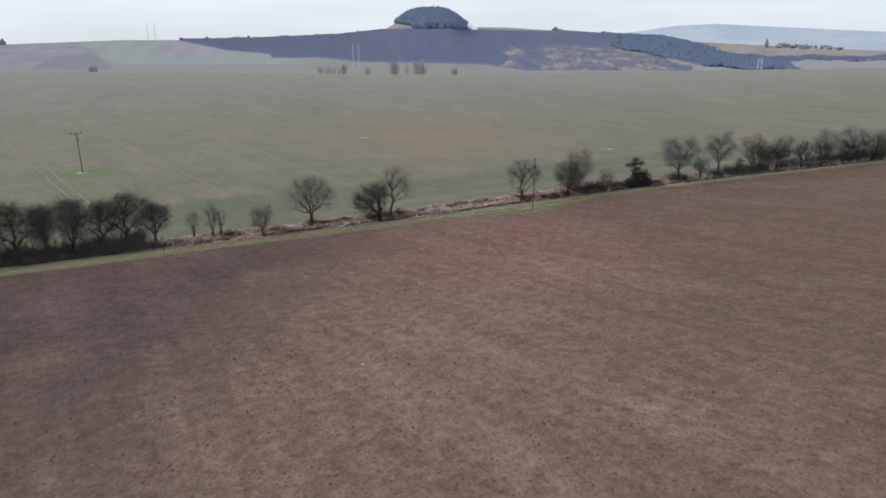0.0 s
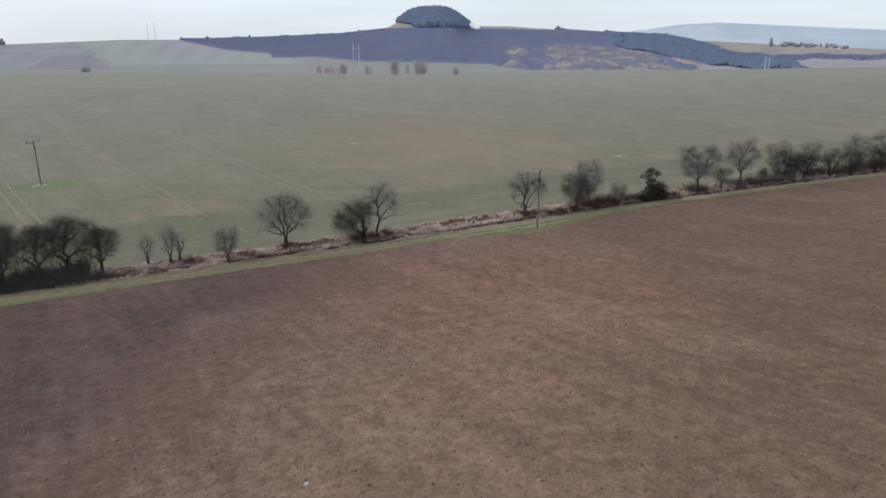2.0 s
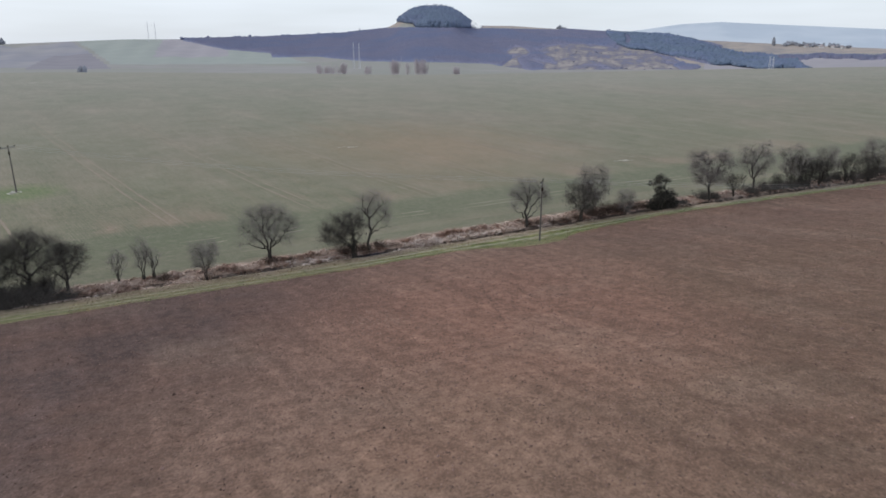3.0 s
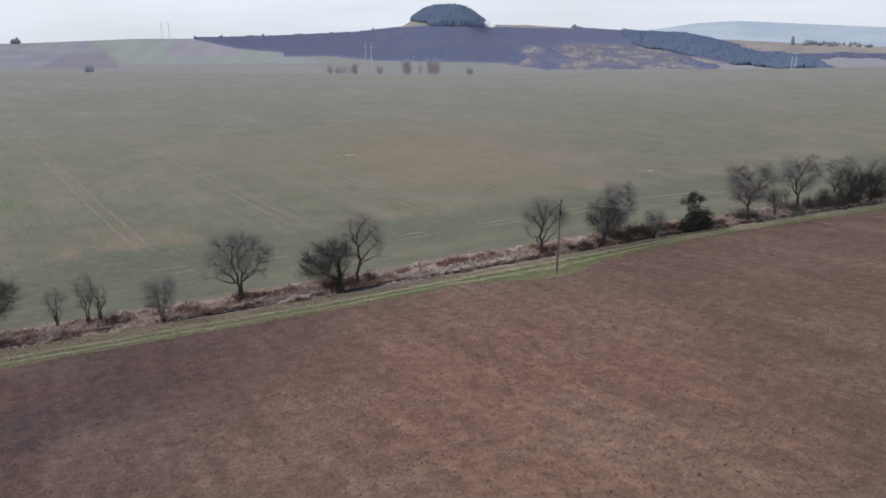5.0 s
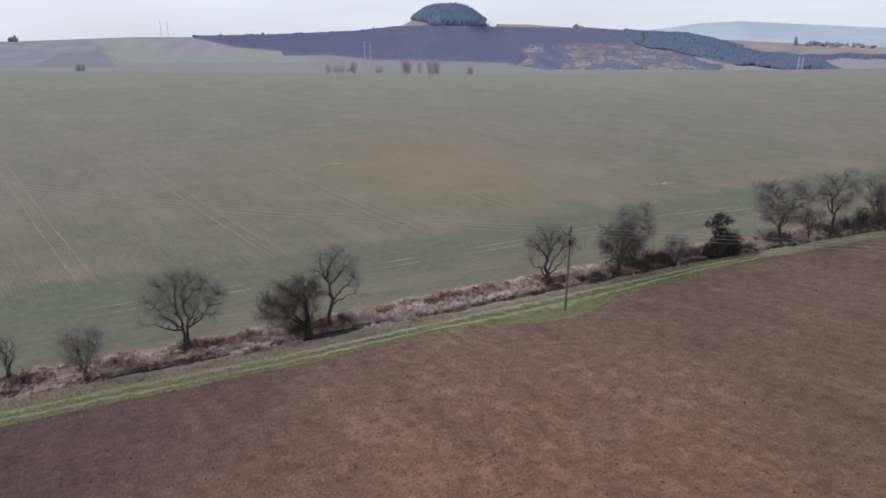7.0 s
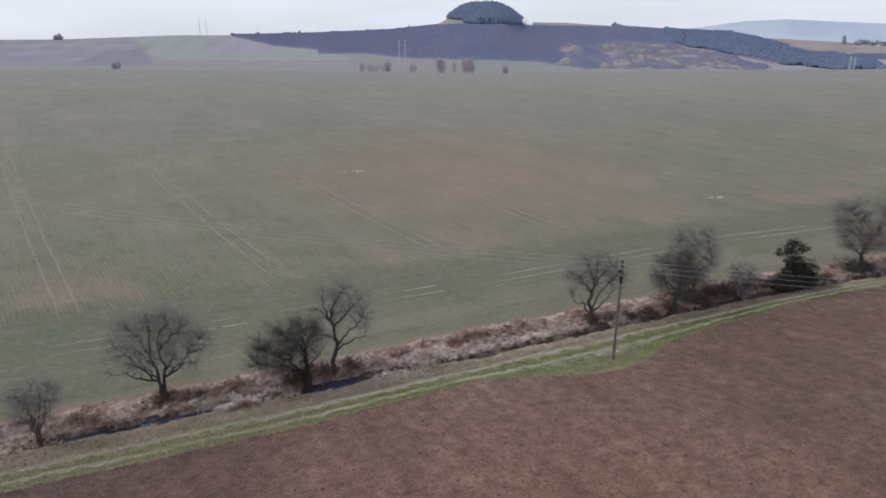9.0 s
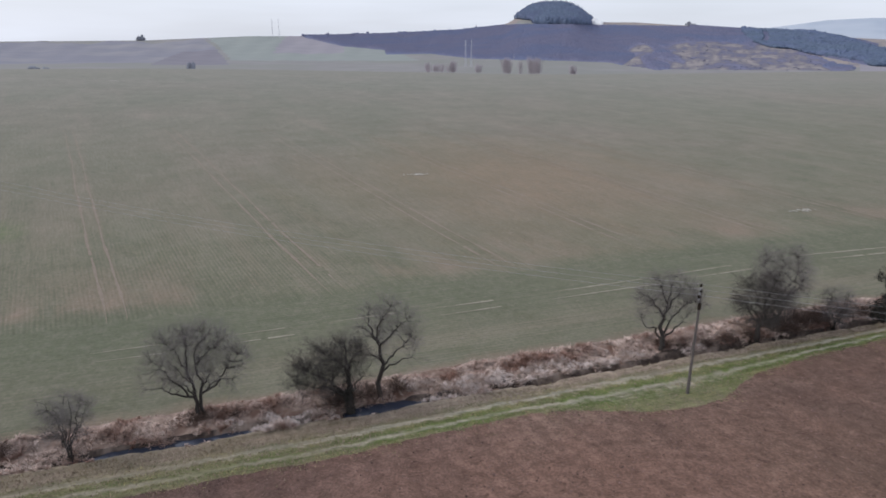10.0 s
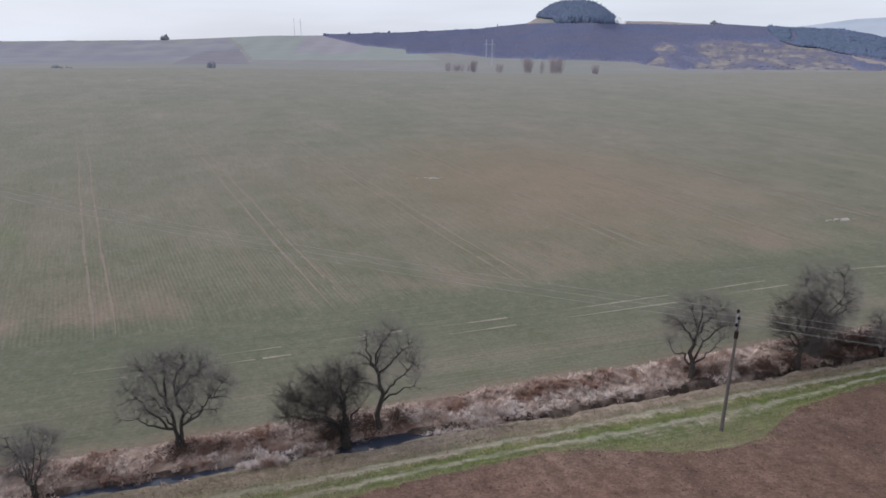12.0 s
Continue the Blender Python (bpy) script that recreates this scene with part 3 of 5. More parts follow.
def shoulder(az):
    """The lower limit of the dark wood on the shoulder of the hill, as a rise."""
    return np.interp(az, (37.2, 38.2, 39.1, 41.0, 43.2, 45.5, 47.0, 49.4, 52.7), (1.5, 0.8, 0.5, 0.2, -0.32, -0.78, -0.85, -1.12, -1.15))


def wooded(az, r, p):
    """Whether the hill is wooded there: not below its edge, on the summit meadow or in the rough glades."""
    up = rise(az, r)
    keep = (up > wood_edge(az)) & (r > 1050)
    keep &= ~((az > 17.4) & (az < 33.5) & (up > np.interp(az, (17.4, 19.0, 21.0, 26.2, 33.5), (2.0, 2.12, 2.16, 2.1, 1.92))))
    keep &= ~((az > 37) & (up > 0.1) & (r < 1900) & (az > 38 + (1.5 - up) * 4))
    # a pale strip of meadow runs down below the dark wood and widens to the valley
    low = shoulder(az)
    keep &= ~((az > 40.4) & (up < low) & ((up > low - 0.08 * np.clip(az - 40.4, 0, 4) - 0.04 * np.sin(az * 5)) | (az > 44.0 + 0.5 * np.sin(up * 11) - 1.2 * (up + 0.9))))
    return keep & (az > 2.2) & (az < 46) & (r < 2340)


def glade(az, r):
    """How open the rough slope is, from 0 in the closed wood to 1 in its middle."""
    up = rise(az, r)
    az = az + np.array([0.9 * noise.noise((b * 0.006, a * 0.3, 7.7)) for a, b in zip(az, r)])
    side = np.clip((az - 31.0) / 3.0, 0, 1) * np.clip((44.0 - az) / 3.0, 0, 1) + 0.8 * np.exp(-(((az - 30.0) / 0.7) ** 2))
    top = np.clip((np.interp(az, (29, 33, 36.7, 39, 43), (0.75, 1.0, 0.95, 0.75, -0.3)) - up) / 0.45, 0, 1)
    patch = np.array([noise.noise((a * 0.9 + b * 0.002, b * 0.004, 3.1)) for a, b in zip(az, r)])
    return np.clip(side * top * 1.3 + 0.9 * patch * np.minimum(side * top * 3, 1), 0, 1)


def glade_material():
    """Tan rough grass in streaks between low bare scrub, with haze and scrub shade in the colours."""
    m, n, l, b = shader("hazed_rough_slope", 0.95)
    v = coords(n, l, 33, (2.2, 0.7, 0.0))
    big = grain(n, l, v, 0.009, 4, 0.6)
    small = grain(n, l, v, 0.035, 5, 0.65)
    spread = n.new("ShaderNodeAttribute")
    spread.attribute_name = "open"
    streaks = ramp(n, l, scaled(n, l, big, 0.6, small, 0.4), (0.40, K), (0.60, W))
    # blue haze and the scrub's shade are mixed into these colour stops
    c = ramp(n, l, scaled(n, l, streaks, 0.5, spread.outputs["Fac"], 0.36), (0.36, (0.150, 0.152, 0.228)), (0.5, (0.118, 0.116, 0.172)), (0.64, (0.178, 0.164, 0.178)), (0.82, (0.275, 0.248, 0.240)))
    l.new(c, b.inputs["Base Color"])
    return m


M_GLADE = glade_material()


def far_hills():
    az = np.concatenate([np.arange(-180, -26, 3.0), np.arange(-26, 27, 0.2), np.arange(27, 53, 0.1), np.arange(53, 62, 0.2), np.arange(62, 181, 3.0)])
    r = np.concatenate([np.arange(650, 950, 60), np.arange(950, 2400, 22), np.arange(2400, 3320, 45), np.arange(3320, 4400, 90)])
    rr, aa = np.meshgrid(r, az, indexing="ij")
    v = far_place(aa, rr)
    na = len(az)
    i, j = np.meshgrid(np.arange(len(r) - 1), np.arange(na - 1), indexing="ij")
    a = (i * na + j).ravel()
    f = np.stack([a, a + na, a + na + 1, a + 1], 1)[:, ::-1]
    me = raw_mesh("far_hills", v.reshape(-1, 3), f, [M_FAR, M_FARGREEN, M_FARFALLOW, M_FARTAN, M_FARPINK, M_HAZEHILL, M_FARWOOD, M_GLADE, M_FARBROWN], True)
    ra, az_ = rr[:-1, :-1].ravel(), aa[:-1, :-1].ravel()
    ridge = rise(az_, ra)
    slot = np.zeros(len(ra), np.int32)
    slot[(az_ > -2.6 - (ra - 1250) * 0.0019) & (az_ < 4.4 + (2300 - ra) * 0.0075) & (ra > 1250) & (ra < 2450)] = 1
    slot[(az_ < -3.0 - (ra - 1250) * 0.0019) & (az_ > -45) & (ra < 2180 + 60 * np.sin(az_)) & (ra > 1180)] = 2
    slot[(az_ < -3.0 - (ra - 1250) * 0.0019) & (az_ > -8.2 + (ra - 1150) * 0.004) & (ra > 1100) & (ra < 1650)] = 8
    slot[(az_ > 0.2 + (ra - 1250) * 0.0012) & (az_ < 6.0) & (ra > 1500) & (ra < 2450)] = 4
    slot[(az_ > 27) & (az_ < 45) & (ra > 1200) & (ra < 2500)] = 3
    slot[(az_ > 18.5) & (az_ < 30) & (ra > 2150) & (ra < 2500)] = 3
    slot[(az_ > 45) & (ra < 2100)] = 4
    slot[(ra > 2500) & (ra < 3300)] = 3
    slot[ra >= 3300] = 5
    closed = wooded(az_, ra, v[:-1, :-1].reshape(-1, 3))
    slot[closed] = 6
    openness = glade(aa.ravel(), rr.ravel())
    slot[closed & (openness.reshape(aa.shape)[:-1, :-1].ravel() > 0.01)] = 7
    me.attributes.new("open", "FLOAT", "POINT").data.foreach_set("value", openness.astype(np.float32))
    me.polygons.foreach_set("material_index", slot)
    return tagged(new("far_hills", me), "distant hazy hills with pale fields under a grey sky", "hills", kind="structure")


far_hills()


# ---- far woods ----
def lump():
    bm = bmesh.new()
    bmesh.ops.create_icosphere(bm, subdivisions=1, radius=1)
    v = np.array([p.co[:] for p in bm.verts])
    f = np.array([[q.index for q in p.verts] for p in bm.faces])
    bm.free()
    return v, f


LUMP_V, LUMP_F = lump()


def lumps(places, widths, heights, rng, rough=0.35):
    """Uneven clumps standing at places, as one mesh array."""
    n = len(places)
    v = LUMP_V[None] * (1 + rng.uniform(-rough, rough, (n, len(LUMP_V), 1)))
    v = v * np.stack([widths, widths, heights * 0.5], -1)[:, None]
    v[:, :, 2] += (heights * 0.42)[:, None]
    v = v + np.asarray(places)[:, None]
    f = LUMP_F[None] + (np.arange(n) * len(LUMP_V))[:, None, None]
    return v.reshape(-1, 3), f.reshape(-1, 3)


def spikes(places, widths, heights, rng):
    """Small four-sided pointed crowns, for woods too far off to tell the trees apart."""
    n = len(places)
    a = rng.uniform(0, 6.28, (n, 1)) + np.arange(4) * 1.571
    ring = np.stack([np.cos(a) * widths[:, None], np.sin(a) * widths[:, None], np.full((n, 4), -0.5)], -1)
    tip = np.stack([rng.normal(0, 0.3, n) * widths, rng.normal(0, 0.3, n) * widths, heights], -1)[:, None]
    v = np.concatenate([ring, tip], 1) + np.asarray(places)[:, None]
    f = np.array([[0, 1, 4], [1, 2, 4], [2, 3, 4], [3, 0, 4]])[None] + (np.arange(n) * 5)[:, None, None]
    return v.reshape(-1, 3), f.reshape(-1, 3)


def stuff(name, label, category, verts, faces, material, smooth=False):
    return tagged(new(name, raw_mesh(name, verts, faces, material, smooth)), label, category, kind="stuff")


def far_woods():
    rng = np.random.default_rng(4)
    az = rng.uniform(2.2, 46, 230000)
    r = rng.uniform(1050, 2330, 230000)
    up = rise(az, r)
    p = far_place(az, r)
    inner = wooded(az, r, p)
    thin = glade(az, r)
    inner &= rng.random(len(az)) > thin * 2.2
    q = p[inner]
    v, f = spikes(q, rng.uniform(2.6, 4.8, len(q)), rng.uniform(2.4, 4.6, len(q)) * np.clip(1 - 1.5 * thin[inner], 0.2, 1) * np.clip((up[inner] - wood_edge(az[inner])) / 0.12, 0.4, 1), rng)
    stuff("bare_woodland", "bare winter woodland covering the far hillside, tinted purple-blue for haze", "woodland", v, f, M_FARWOOD)
    # low scrub thinning out into the rough glades
    q = p[~inner & (az > 28.5) & (az < 45) & (up > wood_edge(az)) & (up < 1.1) & (rng.random(len(az)) < 0.005)]
    v, f = lumps(q, rng.uniform(1.5, 4.0, len(q)), rng.uniform(0.4, 0.9, len(q)), rng, 0.3)
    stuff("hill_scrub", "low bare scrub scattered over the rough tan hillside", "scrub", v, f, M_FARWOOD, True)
    az = np.sort(rng.uniform(2.6, 17.2, 150))
    p = far_place(az, rng.uniform(2270, 2310, 150))
    v, f = lumps(p, rng.uniform(3, 8, 150), rng.uniform(2, 7, 150) + 6 * (rng.random(150) < 0.1), rng)
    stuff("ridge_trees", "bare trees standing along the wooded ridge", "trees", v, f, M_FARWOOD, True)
    az = rng.uniform(-15.7, -13.3, 130)
    p = far_place(az, rng.normal(690, 5, 130))
    v, f = lumps(p, rng.uniform(0.8, 2.0, 130), rng.uniform(1.2, 2.6, 130) + 3.5 * (np.abs(az + 15.2) < 0.25) + 2.5 * (np.abs(az + 14.4) < 0.15), rng)
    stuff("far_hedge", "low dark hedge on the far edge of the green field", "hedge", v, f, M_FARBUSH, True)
    # pine cap on the summit
    az = rng.uniform(19.2, 26.4, 26000)
    r = rng.uniform(1850, 2420, 26000)
    foot = np.interp(az, (19.2, 20.2, 21.3, 21.6, 26.4), (2.8, 2.62, 2.48, 2.16, 2.12))
    keep = (rise(az, r) > foot) & (np.abs((az - 22.7) / 3.4) ** 4 + (np.maximum(r - 2240, 0) / 210) ** 4 < 1)
    p = far_place(az[keep], r[keep])[:9000]
    tall = 0.8 + 0.75 * np.clip(1 - ((az[keep][:9000] - 22.9) / 3.1) ** 2, 0, 1)
    v, f = lumps(p, rng.uniform(2.6, 5.2, len(p)), rng.uniform(7, 15, len(p)) * tall * 1.15, rng)
    stuff("pine_wood", "dark pine wood capping the far hilltop, tinted blue for haze", "woodland", v, f, M_FARPINE, True)
    # dark wood falling away on the shoulder of the hill
    az = rng.uniform(37.2, 52.5, 42000)
    r = rng.uniform(1050, 2330, 42000)
    up = rise(az, r)
    gap = np.array([noise.noise((a * 0.8, b * 0.004, 5.5)) for a, b in zip(az, r)])
    low = shoulder(az) + 0.12 * gap
    top = np.interp(az, (37.5, 43.2, 45.1, 47.2, 49, 50.8, 52.7), (3.0, 1.5, 0.5, -0.15, -0.22, -0.55, -1.2)) + 0.1 * gap
    keep = (up > low) & (up < top) & ~((np.abs(az - 38.9 - 0.3 * gap) < 0.28) & (up > 0.75) & (up < 1.5))
    p, gap = far_place(az[keep], r[keep]), gap[keep]
    tall = np.where(rng.random(len(p)) < 0.06, 1.3, 1.0) * (1 + 0.5 * gap)
    v, f = lumps(p, rng.uniform(3.2, 6.0, len(p)), rng.uniform(5.5, 9, len(p)) * tall, rng, 0.3)
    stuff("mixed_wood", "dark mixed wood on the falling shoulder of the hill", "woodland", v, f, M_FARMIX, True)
    # belt of trees across the valley
    az = rng.uniform(47.5, 64, 5000)
    r = rng.normal(1950, 35, 5000)
    p = far_place(az, r)
    v, f = spikes(p, rng.uniform(2.4, 4.8, 5000), rng.uniform(5, 11, 5000), rng)
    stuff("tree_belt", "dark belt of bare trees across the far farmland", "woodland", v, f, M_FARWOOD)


far_woods()


# ---- bare trees ----
def inside(blobs, n, rng, shell=2.3):
    """Points through a union of balls (dx, dy, z, radius, half height), thicker towards the outside."""
    size = np.array([b[3] ** 2 * b[4] for b in blobs])
    k = rng.choice(len(blobs), n, p=size / size.sum())
    q = np.array(blobs, float)[k]
    d = rng.normal(0, 1, (n, 3))
    d /= np.linalg.norm(d, axis=1, keepdims=True)
    d *= rng.random((n, 1)) ** (1 / (shell + 0.7)) * rng.uniform(0.68, 1.14, (n, 1))
    return q[:, :3] + d * np.stack([q[:, 3], q[:, 3], q[:, 4]], -1)


def branching(rng, tips, stems):
    """Joins points to the stems by short ways that also keep near the root: places, parents and thickness."""
    place, parent, way = [], [], []
    for chain in stems:
        for i, q in enumerate(chain):
            place.append(np.array(q, float))
            parent.append(len(place) - 2 if i else -1)
            way.append(way[-1] + np.linalg.norm(place[-1] - place[-2]) if i else 0.0)
    n0 = len(place)
    order = np.argsort(np.linalg.norm(tips - place[0], axis=1))
    P = np.concatenate([np.array(place), tips[order]])
    L = np.concatenate([np.array(way), np.zeros(len(tips))])
    parent += [0] * len(tips)
    for i in range(n0, len(P)):
        d = np.linalg.norm(P[1:i] - P[i], axis=1)
        cost = d + 0.44 * L[1:i] + 0.9 * np.maximum(P[1:i, 2] - P[i, 2], 0)
        j = int(np.argmin(cost)) + 1
        parent[i] = j
        L[i] = L[j] + d[j - 1]
    load = np.full(len(P), 0.0042**2.15)
    for i in np.argsort(-L):
        if parent[i] >= 0:
            load[parent[i]] += load[i]
    return P, np.array(parent), load ** (1 / 2.15)


BARE = dict(points=650, sprays=9, spray=1.15, low=0.2, shell=2.3, bole=0.12, crook=0.09)


def bare_tree(name, label, at, height, width, seed, stems=1, lean=(0, 0), group="", blobs=None, twig=None, **over):
    """A leafless tree: stems and limbs, and a crown of fine twigs that fills its outline."""
    rng = np.random.default_rng(seed)
    o = {**BARE, **over}
    lo = height * o["low"]
    if blobs is None:
        mid = (height + lo) / 2
        cx, cy = lean[0] * mid, lean[1] * mid
        blobs = [(cx, cy, mid, width * 0.38, (height - lo) * 0.44)]
        for _ in range(7):
            a, t = rng.uniform(0, 6.28), rng.uniform(-0.75, 0.8)
            k = rng.uniform(0.75, 1.2)
            blobs.append((cx + math.cos(a) * width * 0.27 * k, cy + math.sin(a) * width * 0.27, mid + t * (height - lo) * 0.34, width * 0.22 * k, (height - lo) * 0.2))
    tips = inside(blobs, o["points"], rng, o["shell"])
    tips = tips[tips[:, 2] > 0.4]
    chains = []
    for k in range(stems):
        a = 2 * math.pi * (k + rng.random() * 0.6) / stems
        out = 0.0 if stems == 1 else width * rng.uniform(0.12, 0.22)
        end = np.array((lean[0] * height * 0.6 + math.cos(a) * out, lean[1] * height * 0.6 + math.sin(a) * out, height * rng.uniform(0.5, 0.62)))
        base = np.array((0.07 * math.cos(a), 0.07 * math.sin(a), -0.3)) * (1 if stems > 1 else (0, 0, 1))
        t = np.linspace(0, 1, 8)[:, None]
        chain = base * (1 - t) + end * t + np.sin(t * math.pi) * rng.normal(0, 0.03, (1, 3)) * height * (1, 1, 0)
        chain += np.cumsum(rng.normal(0, 0.008, (8, 3)), 0) * height * (1, 1, 0) * (t > 0)
        chains.append(chain)
    P, parent, r = branching(rng, tips, chains)
    for k in range(stems):
        r[k * 8 : k * 8 + 8] = np.maximum(r[k * 8 : k * 8 + 8], o["bole"] * np.linspace(1.15, 0.4, 8))
    kid = np.flatnonzero(parent >= 0)
    p0, p1, thick = P[parent[kid]], P[kid], r[kid]
    start = np.minimum(r[parent[kid]], thick * 1.35)
    # limbs are crooked: each length bends twice on its way
    span = np.linalg.norm(p1 - p0, axis=1, keepdims=True)
    bend = [p0 + (p1 - p0) * f + rng.normal(0, o["crook"], p0.shape) * span for f in (0.36, 0.68)]
    p0, p1 = np.concatenate([p0, *bend]), np.concatenate([*bend, p1])
    start, thick = np.concatenate([start, start * 0.67 + thick * 0.33, start * 0.33 + thick * 0.67]), np.concatenate([start * 0.67 + thick * 0.33, start * 0.33 + thick * 0.67, thick])
    big = thick > 0.018
    # sprays of twigs on the small wood
    small = kid[r[kid] <= 0.018]
    m = o["sprays"]
    root = np.repeat(P[small], m, 0) + (np.repeat(P[parent[small]] - P[small], m, 0)) * rng.random((len(small) * m, 1))
    out = np.repeat(P[small] - P[parent[small]], m, 0)
    out /= np.linalg.norm(out, axis=1, keepdims=True) + 1e-9
    way = out * 0.9 + rng.normal(0, 0.42, out.shape) + (0, 0, 0.3)
    way /= np.linalg.norm(way, axis=1, keepdims=True)
    tip = root + way * (o["spray"] * rng.uniform(0.4, 1.2, (len(root), 1)))
    x, y = at
    tree = thing(name, label, "tree", (x, y, float(ground_z(x, y))), group)
    part_of("trunk", raw_mesh("trunk", *tubes(p0[big], p1[big], start[big], thick[big], 6), M_BARK, True), tree)
    thin = tubes(np.concatenate([p0[~big], root]), np.concatenate([p1[~big], tip]), np.concatenate([start[~big], np.full(len(root), 0.0044)]), np.concatenate([thick[~big], np.full(len(root), 0.0016)]), 3)
    part_of("crown", raw_mesh("crown", *thin, twig or M_TWIG), tree)
    return tree


def again(tree, places):
    for x, y, size, turn in places:
        copy_thing(tree, Matrix.Translation((x, y, float(ground_z(x, y)))) @ pose(0, 0, 0, 0, 0, turn) @ Matrix.Scale(size, 4))


def crooked(rng, a, b, steps, wander, rise=0.0):
    """Ways from points a to points b in steps, wandering off and bowing upwards: rows of points."""
    a, b = np.asarray(a, float), np.asarray(b, float)
    span = np.linalg.norm(b - a, axis=1)[:, None]
    drift = np.cumsum(rng.normal(0, wander / steps**0.5, (steps + 1, *a.shape)), 0) * span
    t = np.linspace(0, 1, steps + 1)[:, None, None]
    drift = drift - drift[:1] - t * (drift[-1:] - drift[:1])
    return a + (b - a) * t + drift + (0, 0, 1) * (np.sin(t * math.pi) * rise * span)


def tapered(ways, r0, r1, sides):
    """Tubes along rows of points, thinning from r0 to r1."""
    k = len(ways) - 1
    r = [r0 + (r1 - r0) * i / k for i in range(k + 1)]
    return tubes(np.concatenate(ways[:-1]), np.concatenate(ways[1:]), np.concatenate(r[:-1]), np.concatenate(r[1:]), sides)


def crown_blobs(rng, height, width, low, n=8):
    """Balls that fill a rounded crown: a few at the top, the others round its sides."""
    out = []
    for k in range(n):
        f = (k + 0.5) / n
        z = height - (height - low) * (0.1 + 0.8 * f)
        swell = math.sin(math.pi * (0.22 + 0.62 * f)) * rng.uniform(0.8, 1.1)
        a = 2.4 * k + rng.uniform(-0.4, 0.4)
        r = width * rng.uniform(0.15, 0.2)
        out.append((math.cos(a) * swell * (width / 2 - r), math.sin(a) * swell * (width / 2 - r), z, r, (height - low) * rng.uniform(0.13, 0.18)))
    return out


def limbed_tree(name, label, at, blobs, seed, bole, fork, group="", stems=1, twig=None, bark=None, fill=1.0, spread=1.0, lean=(0, 0), category="tree"):
    """A leafless tree: a trunk, one limb into each ball of its crown, branches off the limbs, shoots and fine twigs off these."""
    rng = np.random.default_rng(seed)
    blobs = sorted(blobs, key=lambda b: -b[2])
    top = blobs[0][2]
    wood, nodes, girth, ends = [], [], [], []
    for k in range(stems):
        a = 2 * math.pi * (k + rng.random() * 0.5) / stems
        out = 0.0 if stems == 1 else 0.1 + 0.1 * fork
        end = (lean[0] * fork + math.cos(a) * out, lean[1] * fork + math.sin(a) * out, fork)
        way = crooked(rng, [(math.cos(a) * 0.1 * (stems > 1), math.sin(a) * 0.1 * (stems > 1), -0.4)], [end], 5, 0.08)
        r = bole * (1 if stems == 1 else rng.uniform(0.6, 0.8))
        wood.append(tapered(way, np.array([r * 1.25]), np.array([r * 0.82]), 8))
        nodes += [q[0] for q in way[2:]]
        girth += [r * 0.82] * len(way[2:])
        ends.append(len(nodes) - 1)
    limb_nodes, limb_girth = [], []
    for k, (cx, cy, cz, cr, ch) in enumerate(blobs):
        goal = np.array((cx, cy, cz + ch * 0.4))
        N, G = np.array(nodes), np.array(girth)
        ideal = np.array((cx * 0.25, cy * 0.25, max(goal[2] - 0.6 * math.hypot(cx, cy) - top * rng.uniform(0.06, 0.26), min(fork * 0.8, 0.6 * cz))))
        cost = np.linalg.norm(N - ideal, axis=1) - 3.0 * G
        j = ends[k] if k < stems else int(np.argmin(cost))
        length = float(np.linalg.norm(goal - N[j]))
        way = crooked(rng, [N[j]], [goal], 9, 0.12, 0.05 if cz < top * 0.8 else 0.02)
        r0 = G[j] * 0.95 if k < stems else min(G[j] * 0.8, 0.026 + 0.0155 * length + 0.12 * bole)
        wood.append(tapered(way, np.array([r0]), np.array([0.016]), 6))
        r = r0 + (0.016 - r0) * np.linspace(0, 1, 10)
        nodes += [q[0] for q in way[1:6]]
        girth += r[1:6].tolist()
        limb_nodes += [q[0] for q in way[2:]]
        limb_girth += r[2:].tolist()
    N, G = np.array(limb_nodes), np.array(limb_girth)
    # branches
    size = np.array([b[3] ** 2 * b[4] for b in blobs]) ** 0.67
    count = int(27 * size.sum() * fill)
    B = np.array(blobs, float)
    low, high = (B[:, :3] - B[:, [3, 3, 4]]).min(0), (B[:, :3] + B[:, [3, 3, 4]]).max(0)
    mid, half = (low + high) / 2, (high - low) / 2
    ball = rng.normal(0, 1, (int(count * 0.55), 3))
    ball *= rng.random((len(ball), 1)) ** 0.4 / np.linalg.norm(ball, axis=1, keepdims=True)
    goals = np.concatenate([inside(blobs, count - len(ball), rng, 2.6), mid + ball * half * (0.95, 0.95, 1.0)])
    goals = goals[goals[:, 2] > 0.5]
    cost = np.linalg.norm(N[None] - goals[:, None], axis=2) + 0.8 * np.maximum(N[None, :, 2] - goals[:, None, 2], 0)
    j = cost.argmin(1)
    ways = crooked(rng, N[j], goals, 5, 0.16, 0.06)
    r0 = np.minimum(G[j] * 0.65, 0.012 + 0.011 * np.linalg.norm(goals - N[j], axis=1))
    wood.append(tapered(ways, r0, np.full(len(r0), 0.006), 4))
    # shoots on the branches, and twigs on the shoots
    fine = []
    src, reach, many, thin = ways, 0.95, 7, 0.0050
    for level in range(2):
        k, n = len(src) - 1, src.shape[1]
        pick = rng.integers(1, k, (n, many)) if k > 1 else np.zeros((n, many), int)
        f = rng.random((n, many, 1))
        lo, hi = src[pick, np.arange(n)[:, None]], src[pick + 1, np.arange(n)[:, None]]
        root = (lo + (hi - lo) * f).reshape(-1, 3)
        d = (hi - lo).reshape(-1, 3)
        d = d / (np.linalg.norm(d, axis=1, keepdims=True) + 1e-9) + rng.normal(0, 0.55, d.shape) + (0, 0, 0.22)
